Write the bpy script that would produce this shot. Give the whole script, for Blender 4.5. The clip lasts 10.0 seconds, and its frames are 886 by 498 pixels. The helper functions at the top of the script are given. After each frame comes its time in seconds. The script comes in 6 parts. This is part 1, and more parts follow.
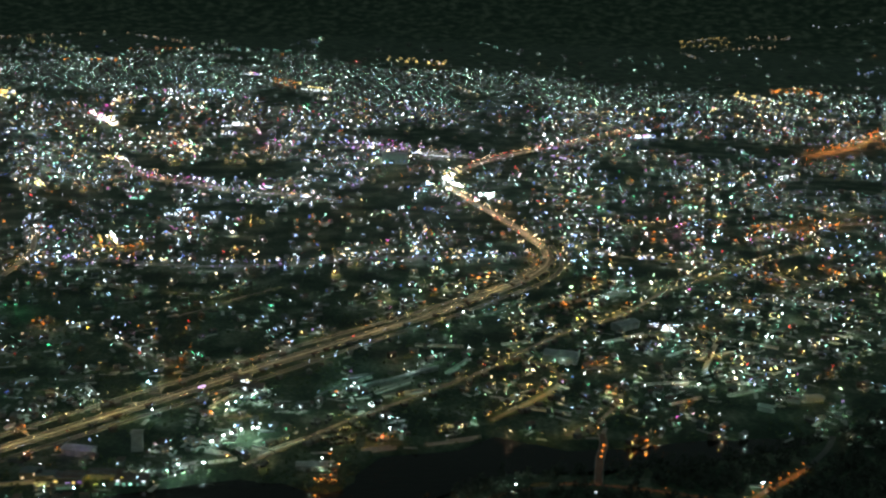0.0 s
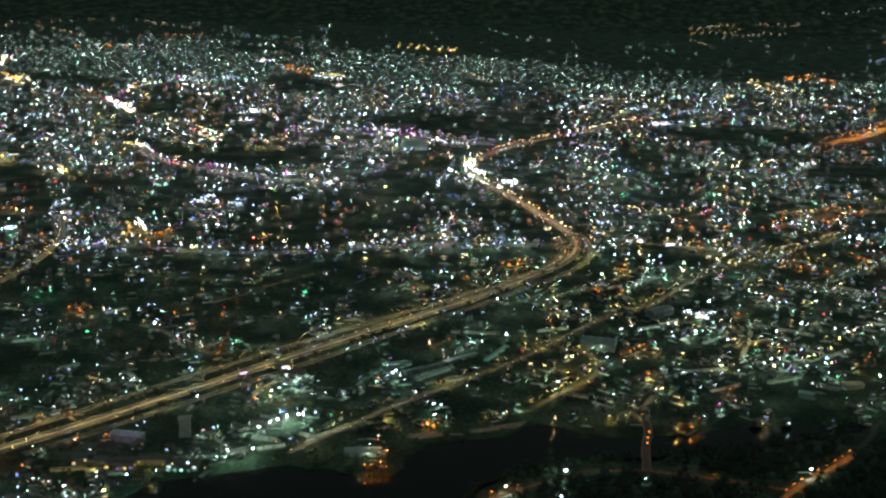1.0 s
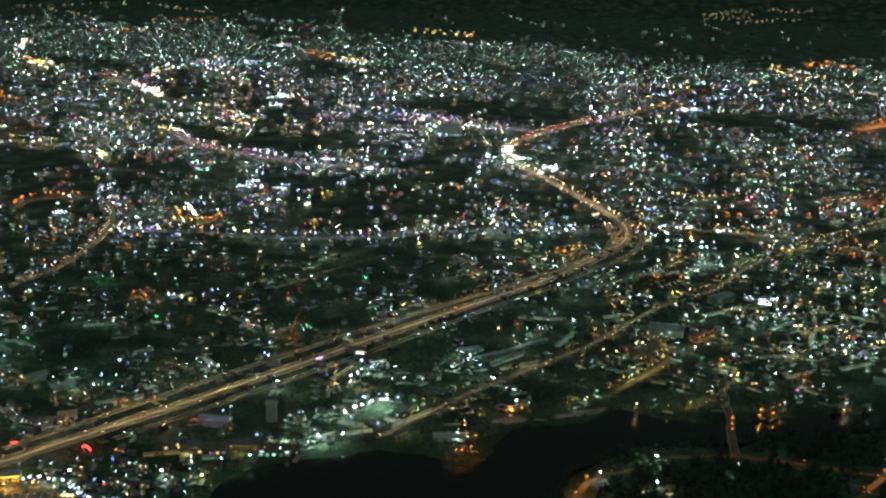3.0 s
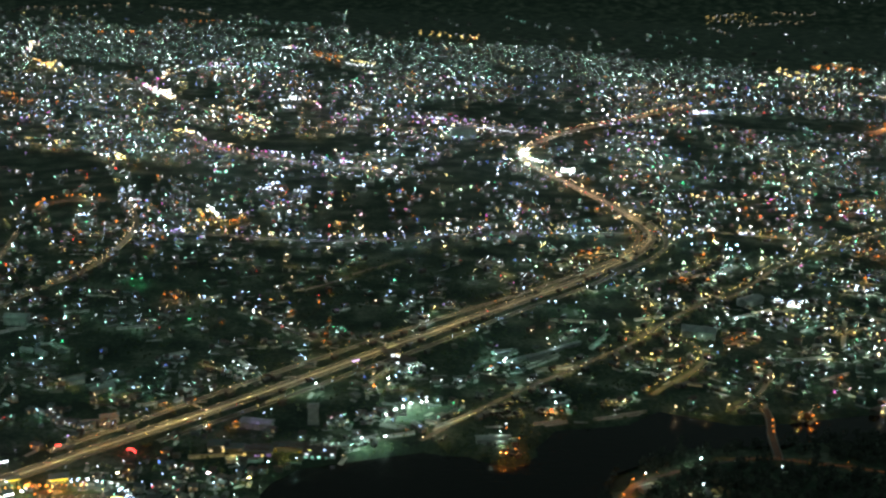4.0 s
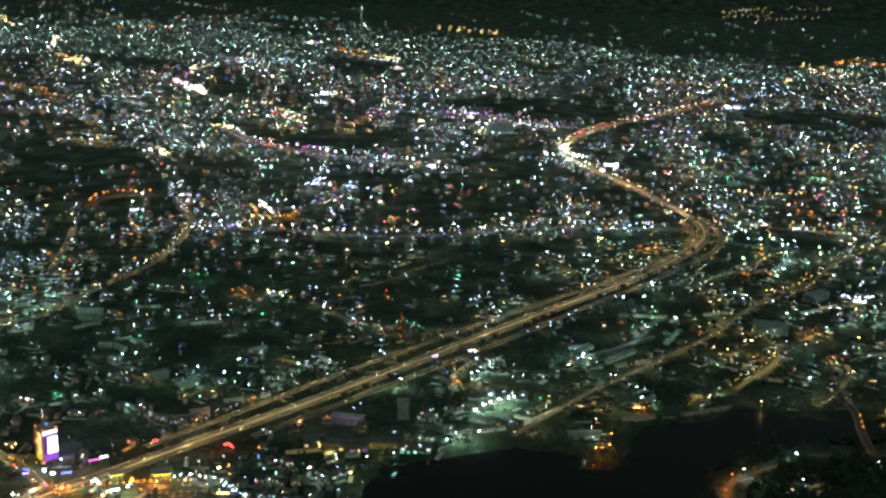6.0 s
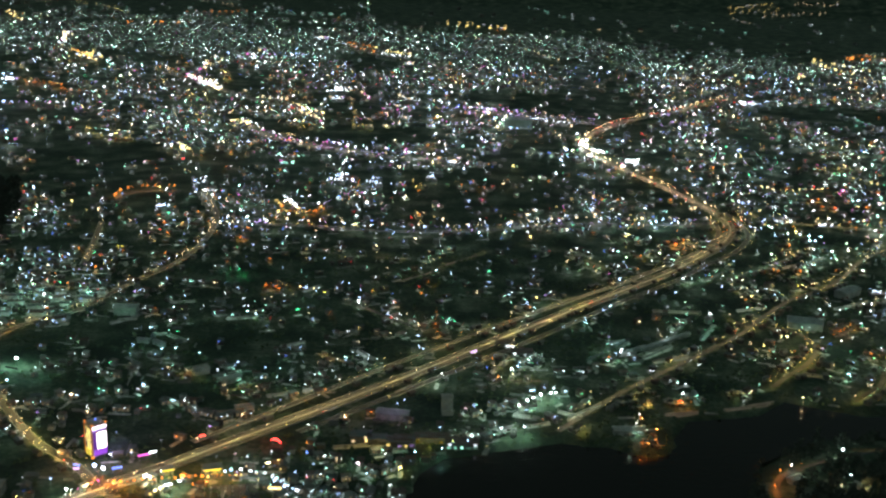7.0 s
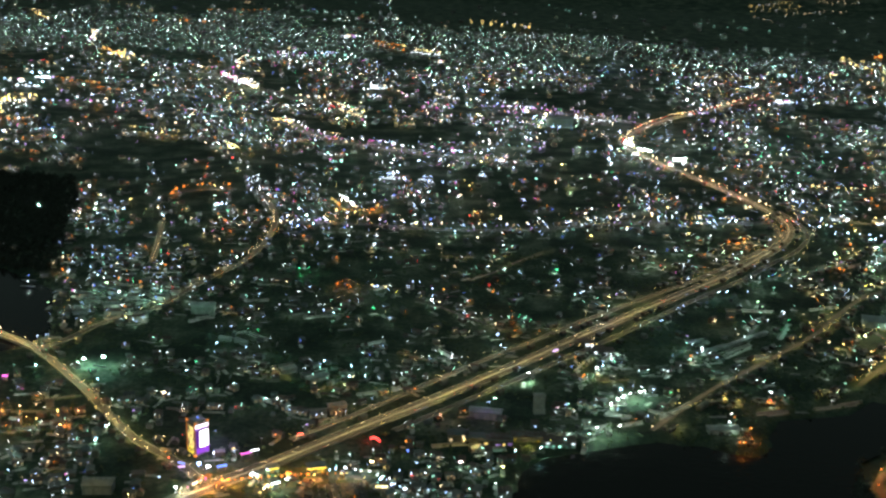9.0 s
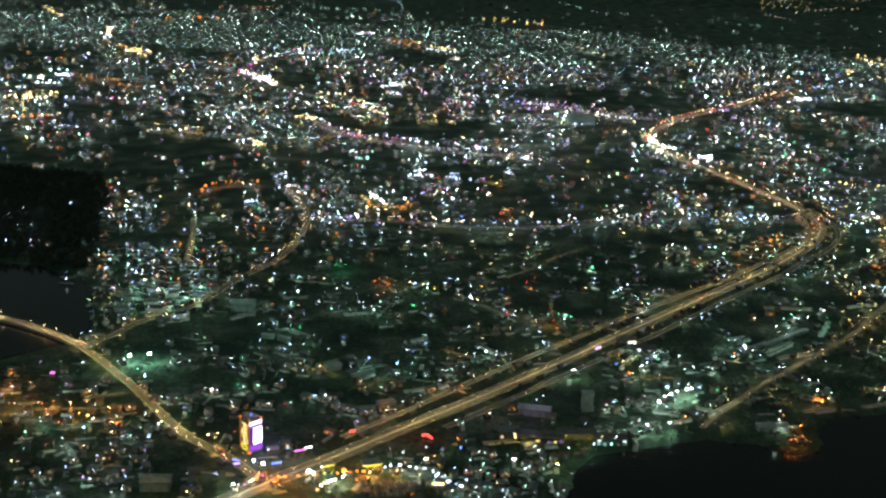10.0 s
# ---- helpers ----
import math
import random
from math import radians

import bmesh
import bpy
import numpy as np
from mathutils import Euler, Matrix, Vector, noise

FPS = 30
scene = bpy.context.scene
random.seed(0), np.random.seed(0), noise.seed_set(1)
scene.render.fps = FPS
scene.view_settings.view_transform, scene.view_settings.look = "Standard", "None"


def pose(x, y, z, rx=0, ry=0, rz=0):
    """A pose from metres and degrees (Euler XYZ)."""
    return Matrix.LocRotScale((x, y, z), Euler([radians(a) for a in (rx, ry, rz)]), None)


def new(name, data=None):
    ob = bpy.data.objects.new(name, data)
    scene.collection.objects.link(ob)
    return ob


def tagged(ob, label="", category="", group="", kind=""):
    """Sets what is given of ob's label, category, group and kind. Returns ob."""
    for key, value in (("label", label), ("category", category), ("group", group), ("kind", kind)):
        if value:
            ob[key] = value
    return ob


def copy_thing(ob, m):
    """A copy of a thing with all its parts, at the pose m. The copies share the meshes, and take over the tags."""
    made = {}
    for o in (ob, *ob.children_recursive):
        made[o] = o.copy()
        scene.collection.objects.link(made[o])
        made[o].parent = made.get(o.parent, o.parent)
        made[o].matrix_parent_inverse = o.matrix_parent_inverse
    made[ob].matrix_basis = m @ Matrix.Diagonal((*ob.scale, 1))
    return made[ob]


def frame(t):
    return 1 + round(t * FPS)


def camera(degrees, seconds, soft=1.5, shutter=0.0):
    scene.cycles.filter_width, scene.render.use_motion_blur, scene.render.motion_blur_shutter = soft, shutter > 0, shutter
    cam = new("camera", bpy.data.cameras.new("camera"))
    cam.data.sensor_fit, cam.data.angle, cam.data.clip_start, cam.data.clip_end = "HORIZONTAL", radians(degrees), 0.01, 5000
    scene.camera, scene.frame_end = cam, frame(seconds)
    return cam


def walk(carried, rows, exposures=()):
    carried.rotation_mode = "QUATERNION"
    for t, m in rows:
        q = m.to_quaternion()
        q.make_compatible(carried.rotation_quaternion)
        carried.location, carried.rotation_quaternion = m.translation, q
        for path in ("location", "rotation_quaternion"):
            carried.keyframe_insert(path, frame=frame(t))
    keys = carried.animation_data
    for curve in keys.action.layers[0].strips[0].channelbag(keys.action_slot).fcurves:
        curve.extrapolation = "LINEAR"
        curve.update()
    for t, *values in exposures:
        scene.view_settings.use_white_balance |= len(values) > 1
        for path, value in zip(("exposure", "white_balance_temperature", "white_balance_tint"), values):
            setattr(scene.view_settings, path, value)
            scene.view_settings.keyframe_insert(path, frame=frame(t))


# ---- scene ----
cam = camera(42.7, 10.0, soft=2.65)
METRES, EYE, TILT, LEAN, TURN = 255.0, 273.5, -14.05, -1.45, 0.0
ROWS = [
    (0.0, 0.0, 0.0, 0.0, 0.0, 0.0, -0.0),
    (0.5, -0.0488, -0.0023, -0.0004, 0.05, -0.32, -0.02),
    (1.0, -0.1018, -0.0026, -0.0001, 0.08, -0.66, -0.06),
    (1.5, -0.1514, -0.0034, 0.0001, 0.1, -0.97, -0.09),
    (2.0, -0.2009, -0.003, 0.0002, 0.14, -1.28, -0.13),
    (2.5, -0.2502, -0.0027, 0.0005, 0.1, -1.45, -0.18),
    (4.0, -0.4026, -0.0065, 0.001, -0.19, -1.28, -0.22),
    (4.5, -0.4521, -0.006, 0.0012, -0.17, -1.46, -0.24),
    (5.0, -0.5014, -0.0071, 0.0011, -0.12, -1.58, -0.24),
    (5.5, -0.551, -0.0066, 0.0011, -0.11, -1.52, -0.22),
    (7.0, -0.7036, -0.0078, 0.0005, -0.16, -1.75, -0.3),
    (7.5, -0.7494, -0.0081, 0.0011, -0.11, -2.01, -0.33),
    (8.0, -0.799, -0.0088, 0.0011, -0.04, -2.09, -0.34),
    (8.5, -0.8488, -0.0102, 0.001, 0.06, -2.0, -0.35),
    (9.0, -0.8976, -0.0111, 0.0012, 0.16, -1.84, -0.33),
    (9.5, -0.9505, -0.0114, 0.0015, 0.24, -1.87, -0.34),
    (10.0, -0.9997, -0.0125, 0.0013, 0.33, -1.99, -0.34),
]
walk(cam, [(t, pose(0, 0, EYE, TILT, LEAN, TURN) @ pose(METRES * x, METRES * y, METRES * z, 90 + pitch, roll, yaw)) for t, x, y, z, yaw, pitch, roll in ROWS], [(0, 0.32), (5, 0.38), (10, 0.44)])

# ---- world and exposure ----
sky = bpy.data.worlds.new("night_sky")
scene.world = sky
sky.use_nodes = True
sky.node_tree.nodes["Background"].inputs[0].default_value = (0.55, 0.83, 0.78, 1)
sky.node_tree.nodes["Background"].inputs[1].default_value = 0.108
scene.view_settings.exposure = 0.0


# ---- materials ----
def node_mat(name, rough=0.8, metal=0.0):
    m = bpy.data.materials.new(name)
    m.use_nodes = True
    b = m.node_tree.nodes["Principled BSDF"]
    b.inputs["Roughness"].default_value = rough
    b.inputs["Metallic"].default_value = metal
    return m, m.node_tree.nodes, m.node_tree.links, b


def mottled(name, stops, scale, rough=0.8, detail=6.0, bump=0.0, fine=0.0, by_object=False):
    """Colour ramp over two scales of noise at world size, with a fine relief."""
    m, n, l, b = node_mat(name, rough)
    geo = n.new("ShaderNodeNewGeometry")
    big, small, mix, ramp = n.new("ShaderNodeTexNoise"), n.new("ShaderNodeTexNoise"), n.new("ShaderNodeMath"), n.new("ShaderNodeValToRGB")
    big.inputs["Scale"].default_value, big.inputs["Detail"].default_value = scale, detail
    small.inputs["Scale"].default_value, small.inputs["Detail"].default_value = fine or scale * 9, 3.0
    l.new(geo.outputs["Position"], big.inputs["Vector"])
    l.new(geo.outputs["Position"], small.inputs["Vector"])
    mix.operation = "MULTIPLY_ADD"
    l.new(small.outputs["Fac"], mix.inputs[0])
    mix.inputs[1].default_value = 0.45
    l.new(big.outputs["Fac"], mix.inputs[2])
    less = n.new("ShaderNodeMath")
    less.operation = "SUBTRACT"
    l.new(mix.outputs[0], less.inputs[0])
    less.inputs[1].default_value = 0.22
    out = less
    if by_object:
        info, add = n.new("ShaderNodeObjectInfo"), n.new("ShaderNodeMath")
        add.operation = "MULTIPLY_ADD"
        l.new(info.outputs["Random"], add.inputs[0])
        add.inputs[1].default_value = 0.4
        l.new(less.outputs[0], add.inputs[2])
        out = n.new("ShaderNodeMath")
        out.operation = "SUBTRACT"
        l.new(add.outputs[0], out.inputs[0])
        out.inputs[1].default_value = 0.2
    e = ramp.color_ramp.elements
    while len(e) < len(stops):
        e.new(0.5)
    for k, (p, c) in enumerate(stops):
        e[k].position, e[k].color = p, (*c, 1)
    l.new(out.outputs[0], ramp.inputs[0])
    l.new(ramp.outputs[0], b.inputs["Base Color"])
    if bump:
        bp = n.new("ShaderNodeBump")
        bp.inputs["Strength"].default_value, bp.inputs["Distance"].default_value = bump, 0.3
        l.new(small.outputs["Fac"], bp.inputs["Height"])
        l.new(bp.outputs[0], b.inputs["Normal"])
    return m


def island_mat(name, colours, rough=0.8):
    """A different tone for each joined house, by its island."""
    m, n, l, b = node_mat(name, rough)
    geo, ramp, tex, mixer = n.new("ShaderNodeNewGeometry"), n.new("ShaderNodeValToRGB"), n.new("ShaderNodeTexNoise"), n.new("ShaderNodeMixRGB")
    ramp.color_ramp.interpolation = "CONSTANT"
    e = ramp.color_ramp.elements
    while len(e) < len(colours):
        e.new(0.5)
    for k, c in enumerate(colours):
        e[k].position, e[k].color = k / len(colours), (*c, 1)
    l.new(geo.outputs["Random Per Island"], ramp.inputs[0])
    tex.inputs["Scale"].default_value = 0.8
    l.new(geo.outputs["Position"], tex.inputs["Vector"])
    mixer.blend_type = "MULTIPLY"
    mixer.inputs[0].default_value = 0.4
    l.new(ramp.outputs[0], mixer.inputs[1])
    l.new(tex.outputs["Fac"], mixer.inputs[2])
    l.new(mixer.outputs[0], b.inputs["Base Color"])
    return m


def glow(name, colour, strength, sampled=True):
    m = bpy.data.materials.new(name)
    m.use_nodes = True
    n, l = m.node_tree.nodes, m.node_tree.links
    n.clear()
    e, o = n.new("ShaderNodeEmission"), n.new("ShaderNodeOutputMaterial")
    e.inputs[0].default_value, e.inputs[1].default_value = (*colour, 1), strength
    l.new(e.outputs[0], o.inputs[0])
    m.cycles.emission_sampling = "FRONT" if sampled else "NONE"
    return m


SOIL = mottled("field_soil", [(0.38, (0.013, 0.028, 0.015)), (0.50, (0.036, 0.062, 0.034)), (0.58, (0.07, 0.092, 0.055)), (0.70, (0.15, 0.16, 0.115))], 0.03, 0.95, detail=10.0, bump=0.35, fine=0.30)
ASPHALT = mottled("asphalt", [(0.3, (0.05, 0.05, 0.048)), (0.55, (0.075, 0.072, 0.066)), (0.75, (0.11, 0.105, 0.095))], 0.09, 0.75, bump=0.2, fine=2.0)
CONCRETE = mottled("concrete", [(0.3, (0.22, 0.21, 0.19)), (0.7, (0.36, 0.35, 0.32))], 0.3, 0.8, bump=0.2)
VERGE = mottled("grass_verge", [(0.3, (0.03, 0.05, 0.02)), (0.7, (0.08, 0.10, 0.045))], 0.08, 0.95, bump=0.6, fine=1.2)
PLASTER = mottled("painted_plaster", [(0.2, (0.06, 0.062, 0.05)), (0.5, (0.10, 0.102, 0.088)), (0.8, (0.17, 0.17, 0.155))], 0.25, 0.85, by_object=True)
TILES = mottled("roof_sheet", [(0.2, (0.07, 0.045, 0.038)), (0.45, (0.12, 0.075, 0.058)), (0.6, (0.14, 0.14, 0.135)), (0.85, (0.085, 0.12, 0.115))], 0.3, 0.6, by_object=True)
PALE_SHEET = mottled("pale_sheet_metal", [(0.3, (0.20, 0.215, 0.205)), (0.7, (0.34, 0.36, 0.34))], 0.2, 0.5)
STEEL = mottled("galvanised_steel", [(0.3, (0.28, 0.28, 0.27)), (0.7, (0.42, 0.42, 0.40))], 1.2, 0.5)
POLE = mottled("dark_painted_steel", [(0.3, (0.025, 0.027, 0.026)), (0.7, (0.05, 0.05, 0.048))], 1.2, 0.6)
BARK = mottled("bark", [(0.3, (0.07, 0.05, 0.035)), (0.7, (0.14, 0.10, 0.07))], 1.5, 0.95)
LEAF = mottled("foliage", [(0.2, (0.035, 0.055, 0.025)), (0.5, (0.055, 0.085, 0.035)), (0.8, (0.085, 0.12, 0.05))], 0.4, 0.8, by_object=True)
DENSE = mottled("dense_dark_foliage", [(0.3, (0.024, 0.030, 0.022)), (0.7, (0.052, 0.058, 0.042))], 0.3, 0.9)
CARPAINT = mottled("car_paint", [(0.15, (0.05, 0.05, 0.06)), (0.4, (0.35, 0.36, 0.38)), (0.6, (0.6, 0.6, 0.6)), (0.85, (0.25, 0.04, 0.03))], 0.05, 0.3, by_object=True)
RUBBER = mottled("rubber", [(0.3, (0.02, 0.02, 0.02)), (0.7, (0.035, 0.035, 0.035))], 3.0, 0.9)
DARKGLASS = mottled("dark_glass", [(0.3, (0.02, 0.025, 0.03)), (0.7, (0.04, 0.045, 0.05))], 1.0, 0.12)
WALLS = island_mat("house_walls", [(0.11, 0.118, 0.10), (0.08, 0.074, 0.066), (0.16, 0.16, 0.147), (0.07, 0.088, 0.08), (0.10, 0.09, 0.066)])
ROOFS = island_mat("house_roofs", [(0.12, 0.07, 0.05), (0.15, 0.15, 0.145), (0.08, 0.105, 0.105), (0.13, 0.13, 0.115), (0.09, 0.06, 0.045)], 0.65)
WATER, _n, _l, _b = node_mat("dark_water", 0.12)
_b.inputs["Base Color"].default_value = (0.013, 0.012, 0.010, 1)
_b.inputs["Specular IOR Level"].default_value = 0.05
_t, _p, _g = _n.new("ShaderNodeTexNoise"), _n.new("ShaderNodeBump"), _n.new("ShaderNodeNewGeometry")
_t.inputs["Scale"].default_value, _t.inputs["Detail"].default_value = 0.35, 4
_p.inputs["Strength"].default_value, _p.inputs["Distance"].default_value = 0.5, 0.25
_l.new(_g.outputs["Position"], _t.inputs["Vector"])
_l.new(_t.outputs["Fac"], _p.inputs["Height"])
_l.new(_p.outputs[0], _b.inputs["Normal"])

# lamp colours: what each kind of lamp gives off
TINT = {
    "white": (0.80, 0.91, 1.0), "cool": (0.40, 0.56, 1.0), "mint": (0.38, 1.0, 0.74), "warm": (1.0, 0.76, 0.42), "amber": (1.0, 0.76, 0.24),
    "orange": (1.0, 0.31, 0.045), "red": (1.0, 0.06, 0.05), "green": (0.08, 1.0, 0.38), "blue": (0.12, 0.24, 1.0), "magenta": (1.0, 0.16, 0.75), "violet": (0.62, 0.40, 1.0),
    "fern": (0.62, 1.0, 0.80), "tan": (1.0, 0.74, 0.46), "pale": (0.74, 0.99, 1.0), "screen": (1.0, 0.86, 1.0), "purple": (0.32, 0.08, 0.7), "yellow": (1.0, 0.78, 0.08),
    "sodium": (1.0, 0.78, 0.35), "rose": (1.0, 0.58, 0.38), "leaf": (0.55, 1.0, 0.52), "pink": (1.0, 0.62, 0.74),
}
GLOW = {}


def lit(colour, strength, sampled=True):
    if colour in ("orange", "blue", "magenta", "violet") and strength < 20:
        strength = min(strength, 2.2 if colour == "orange" else 2.4)
    key = (colour, strength, sampled)
    if key not in GLOW:
        GLOW[key] = glow(colour + "_lamp_glow", TINT[colour], strength, sampled)
    return GLOW[key]


# ---- mesh tools ----
def part(name, bm, material, parent=None, label="", smooth=False):
    """Links a bmesh as one mesh object, under parent if given."""
    me = bpy.data.meshes.new(name)
    bm.to_mesh(me)
    bm.free()
    for m in material if isinstance(material, (list, tuple)) else [material]:
        me.materials.append(m)
    if smooth:
        me.shade_smooth()
    ob = new(name, me)
    ob.parent = parent
    return tagged(ob, label)


def shared(name, me, parent, m=None):
    """One more object on a mesh that is there already."""
    ob = new(name, me)
    ob.parent = parent
    if m is not None:
        ob.matrix_basis = m
    return ob


def empty(name, x, y, z=0.0, turn=0.0, label="", category="", group="", kind=""):
    ob = new(name)
    ob.matrix_basis = pose(x, y, z, 0, 0, turn)
    return tagged(ob, label, category, group, kind)


def box(bm, x, y, z, sx, sy, sz, turn=0.0, bevel=0.0):
    """A box with its foot at z."""
    r = bmesh.ops.create_cube(bm, size=1.0, matrix=pose(x, y, z + sz / 2, 0, 0, turn) @ Matrix.Diagonal((sx, sy, sz, 1)))
    if bevel:
        edges = list({e for v in r["verts"] for e in v.link_edges})
        bmesh.ops.bevel(bm, geom=edges, offset=bevel, segments=1, affect="EDGES")
    return bm


def rod(bm, a, b, r1, r2, sides=6):
    a, b = Vector(a), Vector(b)
    d = b - a
    m = Matrix.Translation((a + b) / 2) @ d.to_track_quat("Z", "Y").to_matrix().to_4x4()
    bmesh.ops.create_cone(bm, cap_ends=True, segments=sides, radius1=r1, radius2=r2, depth=d.length, matrix=m)
    return bm


def ball(bm, x, y, z, r, flat=1.0, sub=1):
    bmesh.ops.create_icosphere(bm, subdivisions=sub, radius=r, matrix=Matrix.Translation((x, y, z)) @ Matrix.Diagonal((1, 1, flat, 1)))
    return bm


def gable(bm, x, y, z, sx, sy, rise, over=0.3):
    """A pitched roof with eaves, its ridge along x."""
    hx, hy, t = sx / 2 + over, sy / 2 + over, 0.18
    v = [bm.verts.new((x + a * hx, y + b, z + c)) for a in (-1, 1) for b, c in ((-hy, 0), (-hy, t), (0, rise + t), (hy, t), (hy, 0))]
    p, q = v[:5], v[5:]
    for k in range(5):
        bm.faces.new((p[k], p[(k + 1) % 5], q[(k + 1) % 5], q[k]))
    bm.faces.new(p[::-1])
    bm.faces.new(q)
    return bm


def smooth_line(points, step=6.0):
    """A Catmull-Rom line through the plan's points, in even steps."""
    p = [Vector((*q, 0)) if len(q) == 2 else Vector(q) for q in points]
    p = [p[0] * 2 - p[1]] + p + [p[-1] * 2 - p[-2]]
    out = []
    for k in range(1, len(p) - 2):
        n = max(1, int((p[k + 1] - p[k]).length / step))
        for j in range(n):
            t = j / n
            out.append(0.5 * ((2 * p[k]) + (p[k + 1] - p[k - 1]) * t + (2 * p[k - 1] - 5 * p[k] + 4 * p[k + 1] - p[k + 2]) * t * t + (3 * p[k] - p[k - 1] - 3 * p[k + 1] + p[k + 2]) * t ** 3))
    out.append(p[-2])
    return out


def normals(line):
    out = []
    for k in range(len(line)):
        d = line[min(k + 1, len(line) - 1)] - line[max(k - 1, 0)]
        out.append(Vector((-d.y, d.x, 0)).normalized())
    return out


def ribbon(bm, line, left, right, z0, z1):
    """A slab along a line, from left to right of it (metres), from z0 up to z1."""
    rows = []
    for q, n in zip(line, normals(line)):
        rows.append([bm.verts.new((q + n * s + Vector((0, 0, h)))) for s, h in ((left, z0), (left, z1), (right, z1), (right, z0))])
    for a, b in zip(rows, rows[1:]):
        for k in range(3):
            bm.faces.new((a[k], a[k + 1], b[k + 1], b[k]))
    return bm


def along(line, spacing, start=0.0):
    """Places at even spacing along a line: point, direction angle in degrees, normal."""
    out, left, ns = [], start, normals(line)
    for k in range(len(line) - 1):
        d = line[k + 1] - line[k]
        n = d.length
        while left < n:
            out.append((line[k] + d * (left / n), math.degrees(math.atan2(d.y, d.x)), ns[k]))
            left += spacing
        left -= n
    return out


def inside(x, y, poly):
    hit = False
    for (ax, ay), (bx, by) in zip(poly, poly[1:] + poly[:1]):
        if (ay > y) != (by > y) and x < (bx - ax) * (y - ay) / (by - ay) + ax:
            hit = not hit
    return hit


# ---- the plan ----
RIVER = [(-1100, 930), (-570, 850), (-514, 800), (-487, 713), (-492, 682), (-530, 655), (-700, 622), (-1100, 560)]
INLET = [(-195, 430), (-190, 498), (-182, 528), (-170, 545), (-105, 569), (-92, 566), (-81, 566), (-68, 557), (-56, 553), (-46, 560), (-41, 578), (-28, 602), (12, 612), (37, 635), (80, 616), (117, 622), (142, 630), (170, 638), (205, 641), (237, 645), (240, 640), (150, 600), (40, 580), (0, 550), (-20, 500), (-60, 420)]
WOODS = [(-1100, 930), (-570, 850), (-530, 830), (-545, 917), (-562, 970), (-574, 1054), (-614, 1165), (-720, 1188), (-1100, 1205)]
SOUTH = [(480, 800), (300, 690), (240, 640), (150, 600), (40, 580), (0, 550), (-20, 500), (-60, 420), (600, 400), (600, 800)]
DARK = [  # unlit parks, fields and hills: x, y, half widths
    (-62, 1866, 92, 80), (-260, 1530, 80, 40), (-208, 1245, 74, 36), (-590, 1340, 100, 65), (-408, 1305, 52, 42), (-80, 1279, 40, 18), (456, 1799, 150, 95), (-300, 1476, 120, 24), (549, 1486, 50, 45), 
    (-291, 942, 62, 38), (-60, 990, 70, 15), (30, 1018, 45, 14), (-181, 970, 50, 17), (-123, 836, 33, 30), (-245, 763, 20, 30), (-203, 828, 22, 28), (-147, 612, 20, 28), (-194, 643, 35, 13), (13, 684, 34, 22), (-45, 765, 26, 30), (146, 755, 28, 30), (-620, 1210, 70, 50), (-700, 1110, 110, 42), (310, 705, 70, 34), (-417, 714, 20, 22), (-394, 600, 22, 34), (-345, 585, 20, 22),
]


def height(x, y):
    """The ground: flat town, hills at the far edge."""
    r = math.hypot(x + 127, y)
    h = 150 * max(0.0, (r - 4200) / 600) ** 1.5 if r < 5200 else 322
    if y < 1500 and (inside(x, y, RIVER) or inside(x, y, INLET)):
        return -4.0
    if y > 1500:
        h += 5 * noise.noise((x / 260, y / 260, 0.3))
    return h


def build_ground():
    xs = [-9000, -6500, -4500, -3200] + list(range(-2400, -1100, 90)) + list(range(-1100, 620, 12)) + list(range(630, 2400, 90)) + [3200, 4500, 6500, 9000]
    ys = [-3000, -1500, -500, 0, 200, 320] + list(range(400, 1260, 12)) + list(range(1270, 2600, 50)) + list(range(2600, 5700, 75)) + [6500, 9000, 12000]
    verts = [(x, y, height(x, y)) for y in ys for x in xs]
    w = len(xs)
    faces = [(j * w + i, j * w + i + 1, (j + 1) * w + i + 1, (j + 1) * w + i) for j in range(len(ys) - 1) for i in range(w - 1)]
    me = bpy.data.meshes.new("ground")
    me.from_pydata(verts, [], faces)
    me.materials.append(SOIL)
    me.shade_smooth()
    return tagged(new("ground", me), "dark night-time fields, gardens and distant hills", "ground", kind="structure")


build_ground()
for _poly, _label in ((RIVER, "black river water mirroring the bridge lamps"), (INLET, "black still water of the inlet at night")):
    _bm = bmesh.new()
    _f = _bm.faces.new([_bm.verts.new((x, y, -0.9)) for x, y in _poly])
    _bm.normal_update()
    if _f.normal.z < 0:
        _f.normal_flip()
    # the sheet reaches a little way under the banks
    bmesh.ops.inset_region(_bm, faces=list(_bm.faces), thickness=14, use_outset=True, use_even_offset=False)
    bmesh.ops.triangulate(_bm, faces=list(_bm.faces))
    tagged(part("water", _bm, WATER), _label, "water", kind="structure")

# main roads
MAIN = smooth_line([(-372, 462), (-345, 494), (-315, 524), (-277, 565), (-229, 616), (-173, 679), (-129, 731), (-79, 788), (-35, 838), (14, 894), (50, 942), (78, 982), (97, 1020), (107, 1051), (110, 1082), (107, 1112), (99, 1149), (87, 1192), (73, 1239), (57, 1286), (40, 1338), (23, 1391), (14, 1442), (17, 1491), (35, 1554), (76, 1635), (123, 1705), (193, 1784), (263, 1882), (347, 1978)])
FRONTAGE = smooth_line([(-305, 556), (-272, 593), (-246, 624), (-220, 655), (-195, 684), (-170, 711), (-125, 762), (-75, 815), (-24, 868), (14, 912), (49, 955), (70, 985), (87, 1020), (95, 1052), (97, 1085)])
